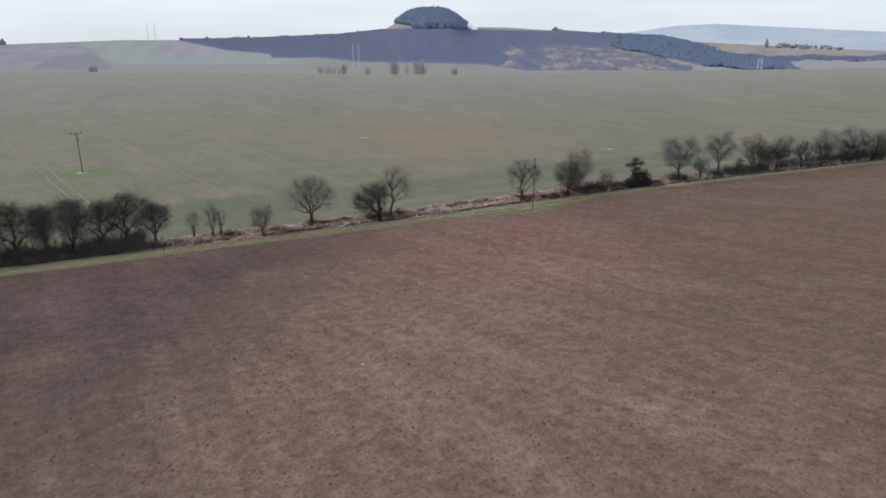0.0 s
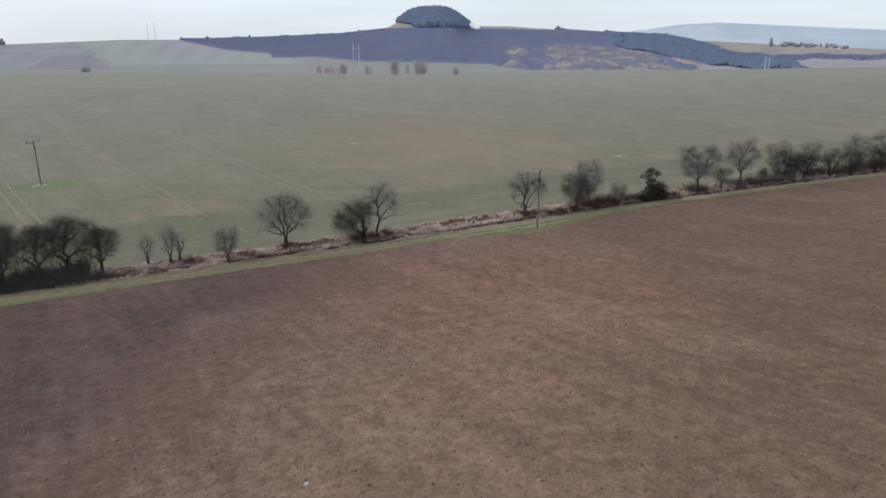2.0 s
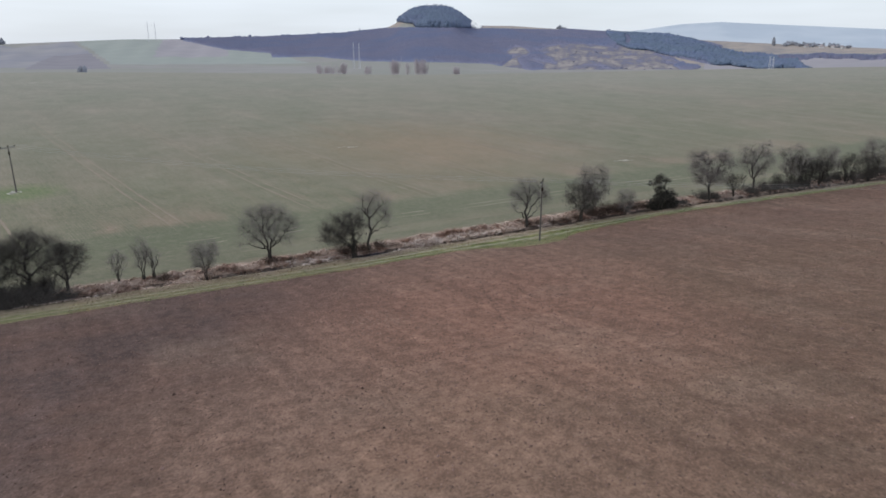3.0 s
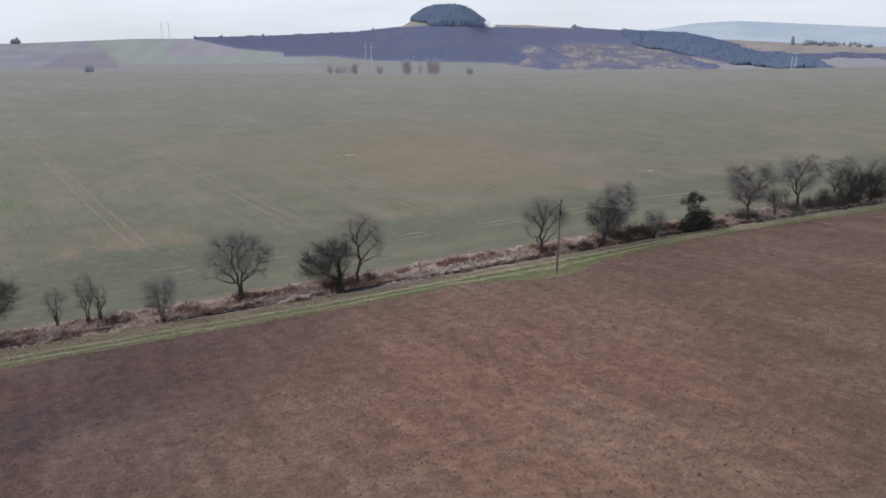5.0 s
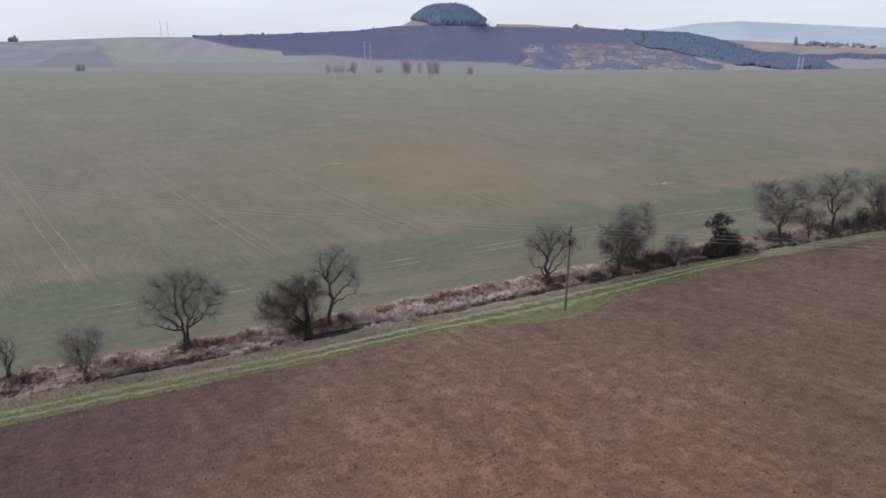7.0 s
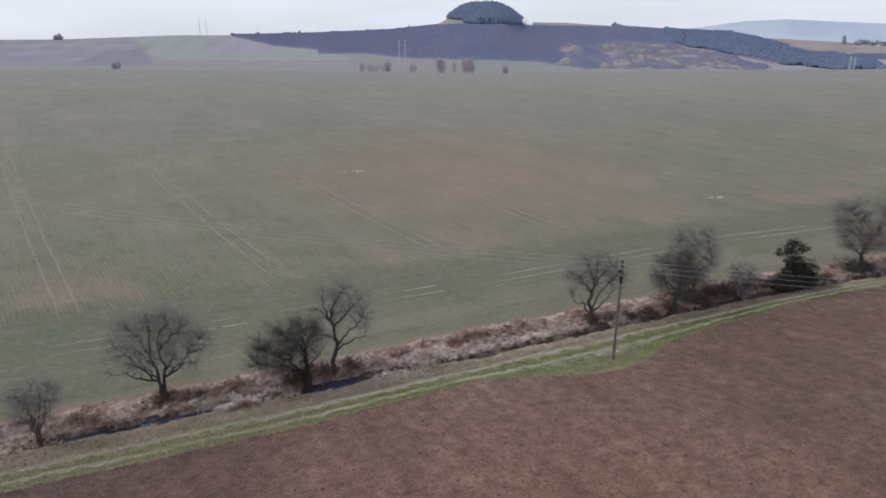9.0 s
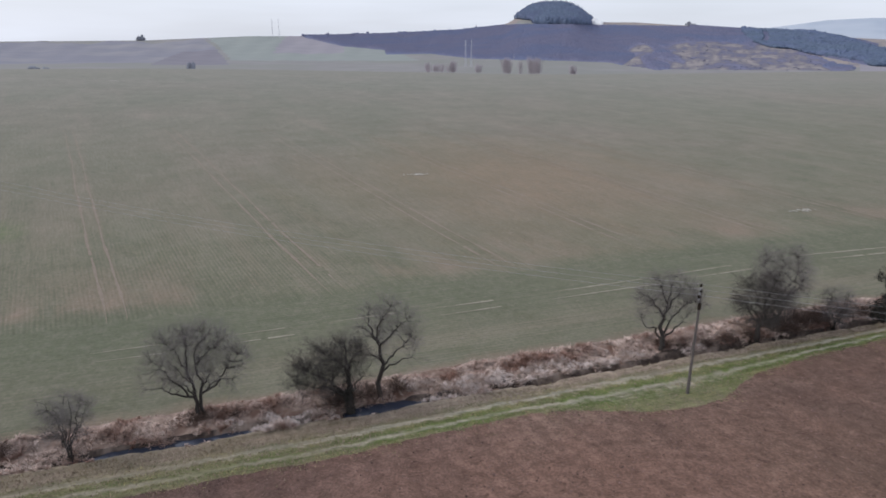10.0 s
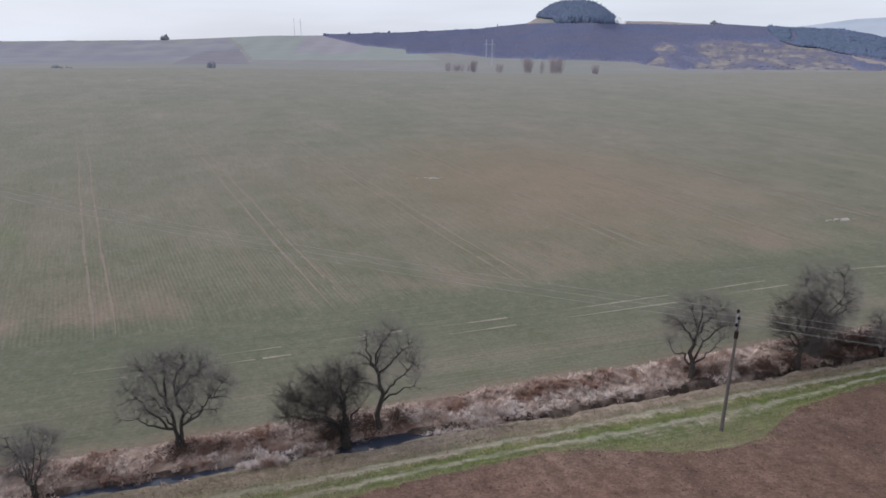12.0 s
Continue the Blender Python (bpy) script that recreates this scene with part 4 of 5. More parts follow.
        d /= np.linalg.norm(d, axis=1, keepdims=True)
        tip = root + d * (reach * spread * rng.uniform(0.35, 1.25, (len(d), 1)))
        src = crooked(rng, root, tip, 3 - level, 0.12)
        fine.append(tapered(src, np.full(len(root), thin), np.full(len(root), thin * 0.55), 3))
        reach, many, thin = 0.75, 4, 0.0027
    x, y = at
    tree = thing(name, label, category, (x, y, float(ground_z(x, y))), group)
    part_of("trunk", raw_mesh("trunk", *joined(*wood), bark or M_BARK, True), tree)
    part_of("crown", raw_mesh("crown", *joined(*fine), twig or M_TWIG), tree)
    return tree


ROW = "trees along the ditch"
rng = np.random.default_rng(77)


def shrub(label, at, height, width, seed, stems):
    """Many stems rising like a vase from one foot, feathered with twigs."""
    r = np.random.default_rng(seed)
    blobs = []
    for k in range(stems):
        a = 2 * math.pi * (k + r.uniform(-0.2, 0.2)) / stems
        out = width * r.uniform(0.16, 0.34)
        blobs.append((math.cos(a) * out, math.sin(a) * out, height * r.uniform(0.62, 0.82), width * 0.17, height * 0.2))
        blobs.append((math.cos(a + 0.4) * out * 0.8, math.sin(a + 0.4) * out * 0.8, height * r.uniform(0.3, 0.5), width * 0.13, height * 0.14))
    return limbed_tree("bare_tree", label, at, blobs, seed, 0.1, 0.6, ROW, stems=min(stems, 5), fill=0.85, spread=0.7)


shrub("small vase-shaped bare shrub tree among dead reeds", (16.1, 107.8), 5.6, 5.2, 11, 8)
limbed_tree("bare_tree", "broad bare tree with several stems above the ditch water", (25.4, 110.9), [(0.5, 0, 7.4, 1.6, 1.2), (-0.7, 0.2, 7.3, 1.5, 1.2), (-2.0, 0, 6.3, 1.5, 1.3), (2.1, 0, 6.5, 1.6, 1.4), (-3.3, 0.2, 4.8, 1.4, 1.1), (3.5, 0.2, 4.8, 1.3, 1.1), (-3.9, 0, 2.8, 1.1, 0.6), (2.9, -0.3, 3.0, 1.2, 0.7), (0.5, 0.9, 5.0, 1.4, 1.3), (-1.2, -0.8, 4.4, 1.3, 1.1), (1.3, -0.6, 3.9, 1.1, 0.9), (-1.6, 0.5, 3.2, 1.1, 0.7)], 12, 0.23, 2.6, ROW, stems=2)
old_tree = limbed_tree("bare_tree", "dense leaning old tree with a mass of dark twigs", (38.0, 109.7), [(-0.3, 0, 6.5, 1.5, 1.2), (-2.0, 0, 5.8, 1.5, 1.1), (-3.5, 0.2, 4.3, 1.5, 0.9), (-4.5, 0, 3.2, 1.2, 0.7), (-2.8, -0.4, 3.3, 1.5, 0.8), (1.1, 0.3, 5.7, 1.2, 1.4), (-0.8, 0.4, 4.8, 1.5, 1.2), (1.3, 0, 3.6, 1.0, 0.9), (-1.6, 0.3, 2.6, 1.3, 0.7)], 13, 0.36, 2.1, ROW, twig=M_TWIG_DARK, lean=(-0.08, 0), fill=1.5)
limbed_tree("bare_tree", "slender open bare tree with rising forked limbs", (41.0, 111.0), [(-0.9, 0, 8.5, 1.2, 1.1), (1.0, 0, 8.3, 1.3, 1.2), (-1.8, 0, 6.8, 1.1, 1.0), (2.4, 0, 7.0, 1.2, 1.2), (3.1, 0.1, 5.2, 1.3, 0.7), (3.2, 0, 3.3, 1.2, 0.4), (-1.8, 0, 4.6, 0.9, 0.6), (0.2, 0.5, 6.6, 1.2, 1.2)], 14, 0.2, 4.0, ROW)
limbed_tree("bare_tree", "crooked bare tree with few thick limbs in the reeds", (70.9, 113.7), [(-0.8, 0, 7.4, 1.4, 1.0), (0.9, 0, 7.6, 1.4, 0.9), (-2.4, 0, 5.8, 1.4, 1.1), (2.6, 0, 6.2, 1.5, 1.1), (3.6, 0, 4.6, 1.4, 0.8), (2.9, 0.2, 3.1, 1.2, 0.4), (-2.6, 0, 3.6, 1.0, 0.6), (0.3, 0.4, 5.4, 1.3, 1.1)], 15, 0.27, 1.5, ROW, lean=(0.1, 0), fill=1.25)
limbed_tree("bare_tree", "dark bare tree with a dense rounded crown", (82.6, 113.6), crown_blobs(rng, 8.6, 7.6, 2.2, 9), 16, 0.3, 2.0, ROW, twig=M_TWIG_DARK, fill=1.35)
limbed_tree("bare_tree", "bare tree with a spreading twiggy crown beside a darker one", (86.9, 115.8), crown_blobs(rng, 9.2, 8.2, 1.6, 10), 17, 0.18, 0.8, ROW, stems=3, lean=(0.1, 0))
shrub("small many-stemmed bare tree over brambles", (93.6, 114.5), 5.8, 4.8, 18, 7)
limbed_tree("bare_tree", "tall bare tree with a wide open crown", (116.6, 116.6), crown_blobs(rng, 10.8, 11.6, 3.0, 11), 19, 0.27, 3.2, ROW)
limbed_tree("bare_tree", "tall bare tree rising out of dark brambles", (131.0, 118.0), crown_blobs(rng, 11.0, 9.6, 3.6, 9), 20, 0.25, 3.0, ROW, fill=0.9)
shrub("thin bare shrub tree among reeds", (5.2, 109.2), 4.6, 3.2, 21, 5)
shrub("upright bare shrub tree among reeds", (8.2, 109.8), 6.0, 3.6, 22, 5)
shrub("narrow upright bare shrub tree among reeds", (9.5, 109.6), 5.8, 2.6, 23, 4)
far_row_tree = limbed_tree("bare_tree", "bare tree above a dark hedge by the track", (143.5, 118.7), crown_blobs(rng, 9.4, 8.2, 2.4, 8), 24, 0.2, 1.6, ROW, stems=2)
again(far_row_tree, ((171.5, 118.7, 1.02, 70), (181.9, 118.5, 1.08, 160), (195.6, 118.3, 0.95, 250), (206.4, 118.5, 1.0, 20), (154.8, 119.1, 0.9, 310)))
hedge_tree = limbed_tree("bare_tree", "dark bare tree in a dense thicket by the track", (-4.8, 108.1), [(0, 0, 7.2, 2.6, 0.9), (-2.6, 0.3, 6.2, 1.9, 0.8), (2.7, -0.2, 6.5, 2.0, 0.9), (0.6, 0.8, 7.6, 2.0, 0.7), (0.2, 0, 5.6, 2.4, 1.0), (-3.9, 0.2, 4.9, 1.3, 0.7), (3.9, 0.2, 5.0, 1.3, 0.7), (-1.2, -0.6, 3.0, 1.6, 1.0)], 25, 0.26, 2.2, ROW, twig=M_TWIG_DARK, fill=1.25)
again(hedge_tree, ((-12.1, 106.4, 1.02, 80), (-19.6, 105.6, 1.05, 200), (-26.3, 105.0, 1.0, 300), (-33.5, 104.0, 1.05, 130), (-0.6, 108.1, 0.76, 45), (-16.1, 107.5, 0.92, 270), (-8.4, 108.3, 0.9, 10), (-23.0, 106.1, 0.96, 100), (-29.7, 105.3, 0.98, 220), (-40.2, 103.2, 1.0, 40)))
dark_bush = bare_tree("dense_bush", "dense dark leafless bush in the hedge by the track", (148.2, 117.7), 7.6, 7.0, 26, stems=4, group="dense bushes of the hedge", twig=M_TWIG_BLACK, points=1000, sprays=8, low=0.04, spray=0.65)
again(dark_bush, ((160.6, 117.5, 1.08, 100), (168.6, 117.5, 1.0, 10), (190.2, 117.9, 1.3, 200), (199.5, 117.9, 1.15, 30), (124.3, 117.0, 0.78, 60), (138.1, 118.0, 0.55, 150), (144.5, 117.7, 1.15, 290), (152.0, 118.0, 1.05, 240), (177.9, 117.7, 1.05, 340), (184.3, 117.9, 0.9, 120)))


# ---- thickets ----
def bramble_mesh(seed, stems, thick):
    """A rounded mass of thin arching stems, one metre high and two wide."""
    rng = np.random.default_rng(seed)
    p0, p1, r0, r1 = [], [], [], []
    for _ in range(stems):
        p = np.array([*(rng.normal(0, 0.34, 2)), -0.05])
        d = np.array([*rng.normal(0, 0.55, 2), 1.0])
        length = rng.uniform(0.55, 1.15)
        for k in range(4):
            d = d + (*rng.normal(0, 0.2, 2), -0.22 * k * 0.5)
            d /= np.linalg.norm(d)
            q = p + d * length / 4
            p0.append(p), p1.append(q), r0.append(0.006 * thick), r1.append(0.0045 * thick)
            for _ in range(2):
                w = rng.normal(0, 1, 3)
                p0.append(q), p1.append(q + w * 0.085), r0.append(0.0042 * thick), r1.append(0.002 * thick)
            p = q
    return tubes(p0, p1, r0, r1, 3)


def leaf_cloud(centres, radii, count, size, rng):
    """Small four-cornered leaves scattered through balls, thicker towards their skins."""
    k = rng.integers(0, len(centres), count)
    d = rng.normal(0, 1, (count, 3))
    d /= np.linalg.norm(d, axis=1, keepdims=True)
    p = centres[k] + d * (radii[k] * rng.uniform(0.45, 1.0, count) ** 0.6)[:, None] * (1, 1, 0.9)
    a = rng.normal(0, 1, (count, 3))
    a /= np.linalg.norm(a, axis=1, keepdims=True)
    b = np.cross(a, rng.normal(0, 1, (count, 3)))
    b /= np.linalg.norm(b, axis=1, keepdims=True)
    s = size * rng.uniform(0.6, 1.3, (count, 1))
    v = np.stack([p - a * s, p + b * s * 0.6, p + a * s, p - b * s * 0.6], 1).reshape(-1, 3)
    return v, np.arange(count * 4).reshape(-1, 4)


BRAMBLES = [raw_mesh("stems", *bramble_mesh(40 + k, 200, 1.15), M_TWIG_RED) for k in range(3)]
HEDGES = [raw_mesh("stems", *bramble_mesh(50 + k, 210, 1.35), M_TWIG_DARK) for k in range(3)]


def thicket(name, label, x, y, width, height, k, meshes, group):
    ob = tagged(new(name, meshes[k % 3]), label, "bush", group)
    ob.matrix_basis = Matrix.Translation((x, y, float(ground_z(x, y)))) @ pose(0, 0, 0, 0, 0, k * 67) @ Matrix.Diagonal((width / 2, width / 2, height, 1))
    return ob


rng = np.random.default_rng(7)
for k in range(34):
    x = -38 + 36.5 * k / 33 + rng.uniform(-0.8, 0.8)
    thicket("thorn_bush", "dense dark leafless thorn bush under the trees", x, float(stream(x)) + (1.3 if k % 2 else rng.uniform(2.4, 4.2)), rng.uniform(3.4, 4.8), rng.uniform(1.6, 2.6) + (0 if k % 2 else 0.9), k, HEDGES, "thicket by the track")
for k, (dx, dy, w, h) in enumerate(((25.2, 3.4, 2.6, 0.8), (37.0, 2.6, 4.2, 1.5), (40.0, 3.0, 3.4, 1.3), (42.6, 2.8, 2.8, 1.1), (71.4, 2.6, 2.4, 1.2), (73.6, 2.0, 1.8, 0.7), (10.6, 3.0, 3.0, 1.0), (28.4, 3.2, 1.8, 0.6))):
    thicket("bramble_bush", "low red-brown bramble patch at the foot of a tree", dx, float(stream(dx)) + dy, w, h, k, BRAMBLES, "bramble patches")
for k, (x, dy, w, h) in enumerate(((76.5, 1.5, 2.6, 0.9), (79.5, 1.3, 2.8, 1.0), (82.5, 1.4, 3.0, 1.2), (88.2, 1.2, 2.8, 1.1), (101.0, 1.3, 2.6, 1.2), (106.5, 1.4, 3.0, 1.3), (109.5, 1.6, 2.6, 1.1), (86.5, 2.2, 4.2, 2.0), (90.0, 2.4, 4.4, 2.6), (92.6, 2.2, 4.0, 2.3), (96.8, 2.6, 3.6, 1.8), (99.2, 2.4, 3.4, 1.6), (116.0, 2.6, 3.6, 2.2), (118.6, 2.2, 3.4, 1.6), (130.4, 2.6, 4.4, 2.0), (134.5, 2.4, 4.6, 2.6), (138.5, 2.6, 4.4, 2.2), (142.4, 2.5, 4.6, 2.4), (146.5, 2.5, 5.0, 3.2))):
    thicket("thorn_bush", "dark leafless thorn bush in the hedge by the track", x, float(stream(x)) + dy, w, h, k + 1, BRAMBLES if x < 101 else HEDGES, "hedge by the track")
for k in range(22):
    x = 156 + 4.2 * k
    thicket("thorn_bush", "dark leafless thorn bush in the hedge by the track", x, float(stream(x)) + rng.uniform(2, 4), rng.uniform(4.0, 5.5), rng.uniform(1.6, 2.8), k, HEDGES, "hedge by the track")


def ivy_tree(label, x, y, blobs, leaves, seed, size=0.1):
    """A dead tree under dark ivy: leaves hang in ragged tufts on its branches."""
    tree = bare_tree("ivy_tree", label, (x, y), 9.2, 6.0, seed, group="evergreen trees", blobs=blobs, points=1500, sprays=9, spray=0.6, twig=M_TWIG_DARK)
    rng = np.random.default_rng(seed)
    c = inside(blobs, 620, rng, 1.6)
    part_of("foliage", raw_mesh("foliage", *leaf_cloud(c, rng.uniform(0.15, 0.5, 620), leaves, size, rng), M_IVY), tree, "dark ivy leaves")
    return tree


ivy_tree("tall dark ivy-covered tree with a ragged crown", 102.6, 115.0, [(-2.3, 0, 1.5, 1.49, 1.5), (-0.7, 0.2, 2.0, 2.07, 2.0), (1.4, 0.3, 2.1, 2.18, 2.1), (3.1, 0, 1.9, 1.49, 1.7), (1.9, 0, 3.7, 1.84, 1.2), (0.0, 0, 3.9, 1.49, 1.2), (-0.5, 0.1, 5.0, 1.32, 1.0), (-1.6, 0, 6.2, 1.49, 0.8), (0.2, 0.2, 6.6, 1.49, 0.9), (-0.5, 0, 7.2, 1.38, 0.6), (1.4, 0, 6.4, 0.92, 0.5), (-3.0, 0.1, 6.1, 0.69, 0.4)], 19000, 61, 0.075)


climb = np.random.default_rng(63)
z = climb.uniform(0.4, 4.2, 70)
part_of("ivy", raw_mesh("ivy", *leaf_cloud(np.stack([-0.08 * z + climb.normal(0.1, 0.16, 70), climb.normal(-0.1, 0.16, 70), z], -1), np.full(70, 0.34), 1500, 0.06, climb), M_IVY), old_tree, "dark ivy on the trunk")


# ---- ditch water, reeds and grass ----
def ribbon(name, label, category, xs, lo, hi, z, material, kind):
    v = np.concatenate([np.stack([xs, lo, z], -1), np.stack([xs, hi, z], -1)])
    n = len(xs)
    f = [(k, k + 1, n + k + 1, n + k) for k in range(n - 1)]
    return tagged(new(name, raw_mesh(name, v, f, material)), label, category, kind=kind)


wx = np.arange(-70, 240, 1.0)
ribbon("water", "still dark water reflecting the sky in a narrow ditch", "water", wx, stream(wx) - 0.3, stream(wx) + 2.8, land(wx, stream(wx) + 1.0) - 0.33 - 0.75 * np.clip((wx - 45) / 3, 0, 1), M_WATER, "structure")


def blades(x, y, length, lean, width, rng, base_z=None, heading=None):
    """One bent three-cornered blade at each place."""
    n = len(x)
    z = ground_z(x, y) if base_z is None else base_z
    a = rng.uniform(0, 2 * math.pi, n) if heading is None else heading
    t = rng.uniform(0.25, 1.0, n) * lean
    d = np.stack([np.cos(a) * np.sin(t), np.sin(a) * np.sin(t), np.cos(t)], -1)
    s = np.stack([-np.sin(a), np.cos(a), 0 * a], -1) * (width * rng.uniform(0.6, 1.4, n))[:, None]
    p = np.stack([x, y, z - 0.03], -1)
    m = p + d * (length * 0.55)[:, None]
    e = d + np.stack([np.cos(a), np.sin(a), -0.9 + 0 * a], -1) * (0.35 * lean)
    e /= np.linalg.norm(e, axis=1, keepdims=True)
    tip = m + e * (length * 0.5)[:, None]
    v = np.stack([p - s, p + s, m + s * 0.8, m - s * 0.8, tip], 1).reshape(-1, 3)
    k = np.arange(n)[:, None] * 5
    f = [tuple(q) for q in np.concatenate([k, k + 1, k + 2, k + 3], 1).tolist()] + [tuple(q) for q in np.concatenate([k + 3, k + 2, k + 4], 1).tolist()]
    return v, f


def reed_bed():
    """Dead reeds and sedge: drooping tufts, laid over along the bank, with dark gaps between them."""
    rng = np.random.default_rng(9)
    n = 5200
    x = np.concatenate([rng.uniform(-2, 112, int(n * 0.84)), rng.uniform(112, 215, n - int(n * 0.84))])
    v = rng.beta(1.25, 1.5, n) * 5.6 + 0.15
    clump = np.array([noise.noise((a * 0.4, b * 0.55, 0.5)) for a, b in zip(x, v)])
    open_water = (pool(x) > 0.3) & (v < np.where(x < 34, 1.3 + 0.35 * np.sin(x * 1.3), 1.75)) & (v > 0.25)
    gully = (x > 51) & (v < 0.95 + 0.3 * clump) & (v > 0.02)
    keep = (clump > -0.3) & ~open_water & ~gully & (v < 5.6 - 0.9 * clump * (x < 46))
    x, v, clump = x[keep], v[keep], clump[keep]
    n = len(x)
    size = (0.34 + 0.5 * np.clip(clump + 0.2, 0, 0.8)) * rng.uniform(0.7, 1.35, n) * np.where(v > 5.0, 0.6, 1.0) * np.where(x < 36, 0.85, 1.0)
    pale = ((x > 42.5) & (x < 76) & (v < 3.1 - 0.045 * (x - 43) + 0.8 * clump)) | ((x > 27.5) & (x < 36.5) & (v < 2.6 + clump))
    pale &= rng.random(n) < 0.85
    m = 26
    X, V, S, P = (np.repeat(q, m) for q in (x, v, size, pale))
    heading = rng.uniform(0, 2 * math.pi, n * m)
    laid = np.repeat(rng.normal(-0.5, 0.8, n), m)
    heading = np.where(rng.random(n * m) < 0.55, laid + rng.normal(0, 0.5, n * m), heading)
    X = X + np.cos(heading) * S * rng.uniform(0, 0.3, n * m)
    V = V + np.sin(heading) * S * rng.uniform(0, 0.3, n * m)
    for mask, name, label, mat in ((~P, "reed_bed", "dead pinkish-brown reeds and sedge along the ditch", M_REED), (P, "bleached_reeds", "flattened bleached reeds along the ditch bank", M_REED_PALE)):
        vv, ff = blades(X[mask], stream(X[mask]) + V[mask], S[mask] * rng.uniform(0.7, 1.3, mask.sum()), 1.4, 0.03, rng, heading=heading[mask])
        stuff(name, label, "reeds", vv, ff, mat)


reed_bed()


def tussock(label, x, v, size, count, material, seed):
    """One arching tuft of dead grass."""
    rng = np.random.default_rng(seed)
    a = rng.uniform(0, 2 * math.pi, count)
    out = size * 0.25 * rng.random(count) ** 0.5
    gx, gy = x + np.cos(a) * out, float(stream(x)) + v + np.sin(a) * out
    vv, ff = blades(gx - x, gy - float(stream(x)) - v, size * rng.uniform(0.6, 1.1, count), 1.25, 0.026, rng, base_z=ground_z(gx, gy) - float(ground_z(x, float(stream(x)) + v)), heading=a)
    ob = tagged(new("grass_tussock", raw_mesh("grass_tussock", vv, ff, material)), label, "grass", "tussocks along the ditch")
    ob.location = (x, float(stream(x)) + v, float(ground_z(x, float(stream(x)) + v)))
    return ob


for k, (x, v, size) in enumerate(((32.1, 0.5, 1.1), (33.0, 0.2, 0.7), (31.0, 0.2, 0.6), (35.2, 1.3, 0.7), (30.1, 0.9, 0.6), (45.6, 0.6, 0.6), (13.0, 0.8, 0.7), (36.6, 0.5, 0.55))):
    tussock("pale straw-coloured grass tussock on the ditch bank", x, v, size, 260, M_REED_PALE if k % 3 else M_REED, 300 + k)
for k in range(14):
    tussock("low bleached grass tuft at the lip of the ditch", -6.0 + 0.65 * k + 0.2 * math.sin(k * 5.0), 0.05 + 0.1 * math.sin(k * 2.3), 0.34 + 0.1 * math.sin(k), 90, M_REED_PALE, 320 + k)


def verge_grass():
    rng = np.random.default_rng(10)
    n = 70000
    x = np.concatenate([rng.uniform(0, 110, int(n * 0.75)), rng.uniform(-40, 215, n - int(n * 0.75))])
    w = verge_width(x)
    v = -rng.random(n) * w - np.where(rng.random(n) < 0.2, rng.exponential(0.7, n), np.abs(rng.normal(0, 0.25, n))) * np.clip(1 + wob(x, 0.8, 1, 2) * 1.4, 0.1, 3)
    rut = (np.abs(v + rut_offset(x)) < 0.34) | (np.abs(v + far_offset(x)) < 0.32)
    keep = ~rut | (rng.random(n) < 0.12)
    x, v = x[keep], v[keep]
    y = stream(x) + v
    dry = ((v > np.where(x < 45, -2.1, -1.2)) & (rng.random(len(x)) < 0.88)) | (rng.random(len(x)) < np.where(x < 40, 0.4, 0.15))
    for mask, name, label, mat, tall in ((~dry, "verge_grass", "short yellow-green winter grass on the track verge", M_BLADE, 0.13), (dry, "bank_grass", "dry straw-coloured grass along the ditch edge", M_DRY, 0.17)):
        vv, ff = blades(x[mask], y[mask], rng.uniform(0.5, 1.4, mask.sum()) * tall, 1.0, 0.03, rng)
        stuff(name, label, "grass", vv, ff, mat)


verge_grass()


# ---- ploughed field: clods and crumbs ----
def clods():
    rng = np.random.default_rng(11)
    n = 72000
    y = 8 + 98 * rng.random(n) ** 0.7
    x = rng.uniform(-25, 120, n) + (y - 50) * 0.15
    keep = (y < stream(x) - verge_width(x) - 0.1)
    x, y = x[keep], y[keep]
    n = len(x)
    size = rng.lognormal(-3.12, 0.42, n)
    tet = np.array([[1, 0, -0.5], [-0.5, 0.87, -0.5], [-0.5, -0.87, -0.5], [0.1, 0.0, 0.8], [0.5, 0.5, 0.4]])
    face = np.array([[0, 4, 3], [1, 3, 4], [0, 1, 4], [1, 2, 3], [2, 0, 3]])
    v = tet[None] * (size[:, None, None]) * rng.uniform(0.6, 1.4, (n, 5, 3))
    a = rng.uniform(0, 6.28, n)
    c, s = np.cos(a)[:, None], np.sin(a)[:, None]
    v = np.stack([v[:, :, 0] * c - v[:, :, 1] * s, v[:, :, 0] * s + v[:, :, 1] * c, v[:, :, 2] * 0.8], -1)
    v += np.stack([x, y, ground_z(x, y) + size * 0.25], -1)[:, None]
    f = face[None] + (np.arange(n) * 5)[:, None, None]
    stuff("soil_clods", "loose brown soil clods on the harrowed field", "soil", v.reshape(-1, 3), f.reshape(-1, 3), M_CLOD)


clods()


def crumbs(name, label, x, y, size, material, seed):
    rng = np.random.default_rng(seed)
    p = np.stack([x, y, ground_z(x, y) - 0.02], -1)
    v, f = lumps(p, size * rng.uniform(0.6, 1.5, len(x)), size * rng.uniform(0.5, 1.1, len(x)), rng, 0.4)
    stuff(name, label, "soil", v, f, material)


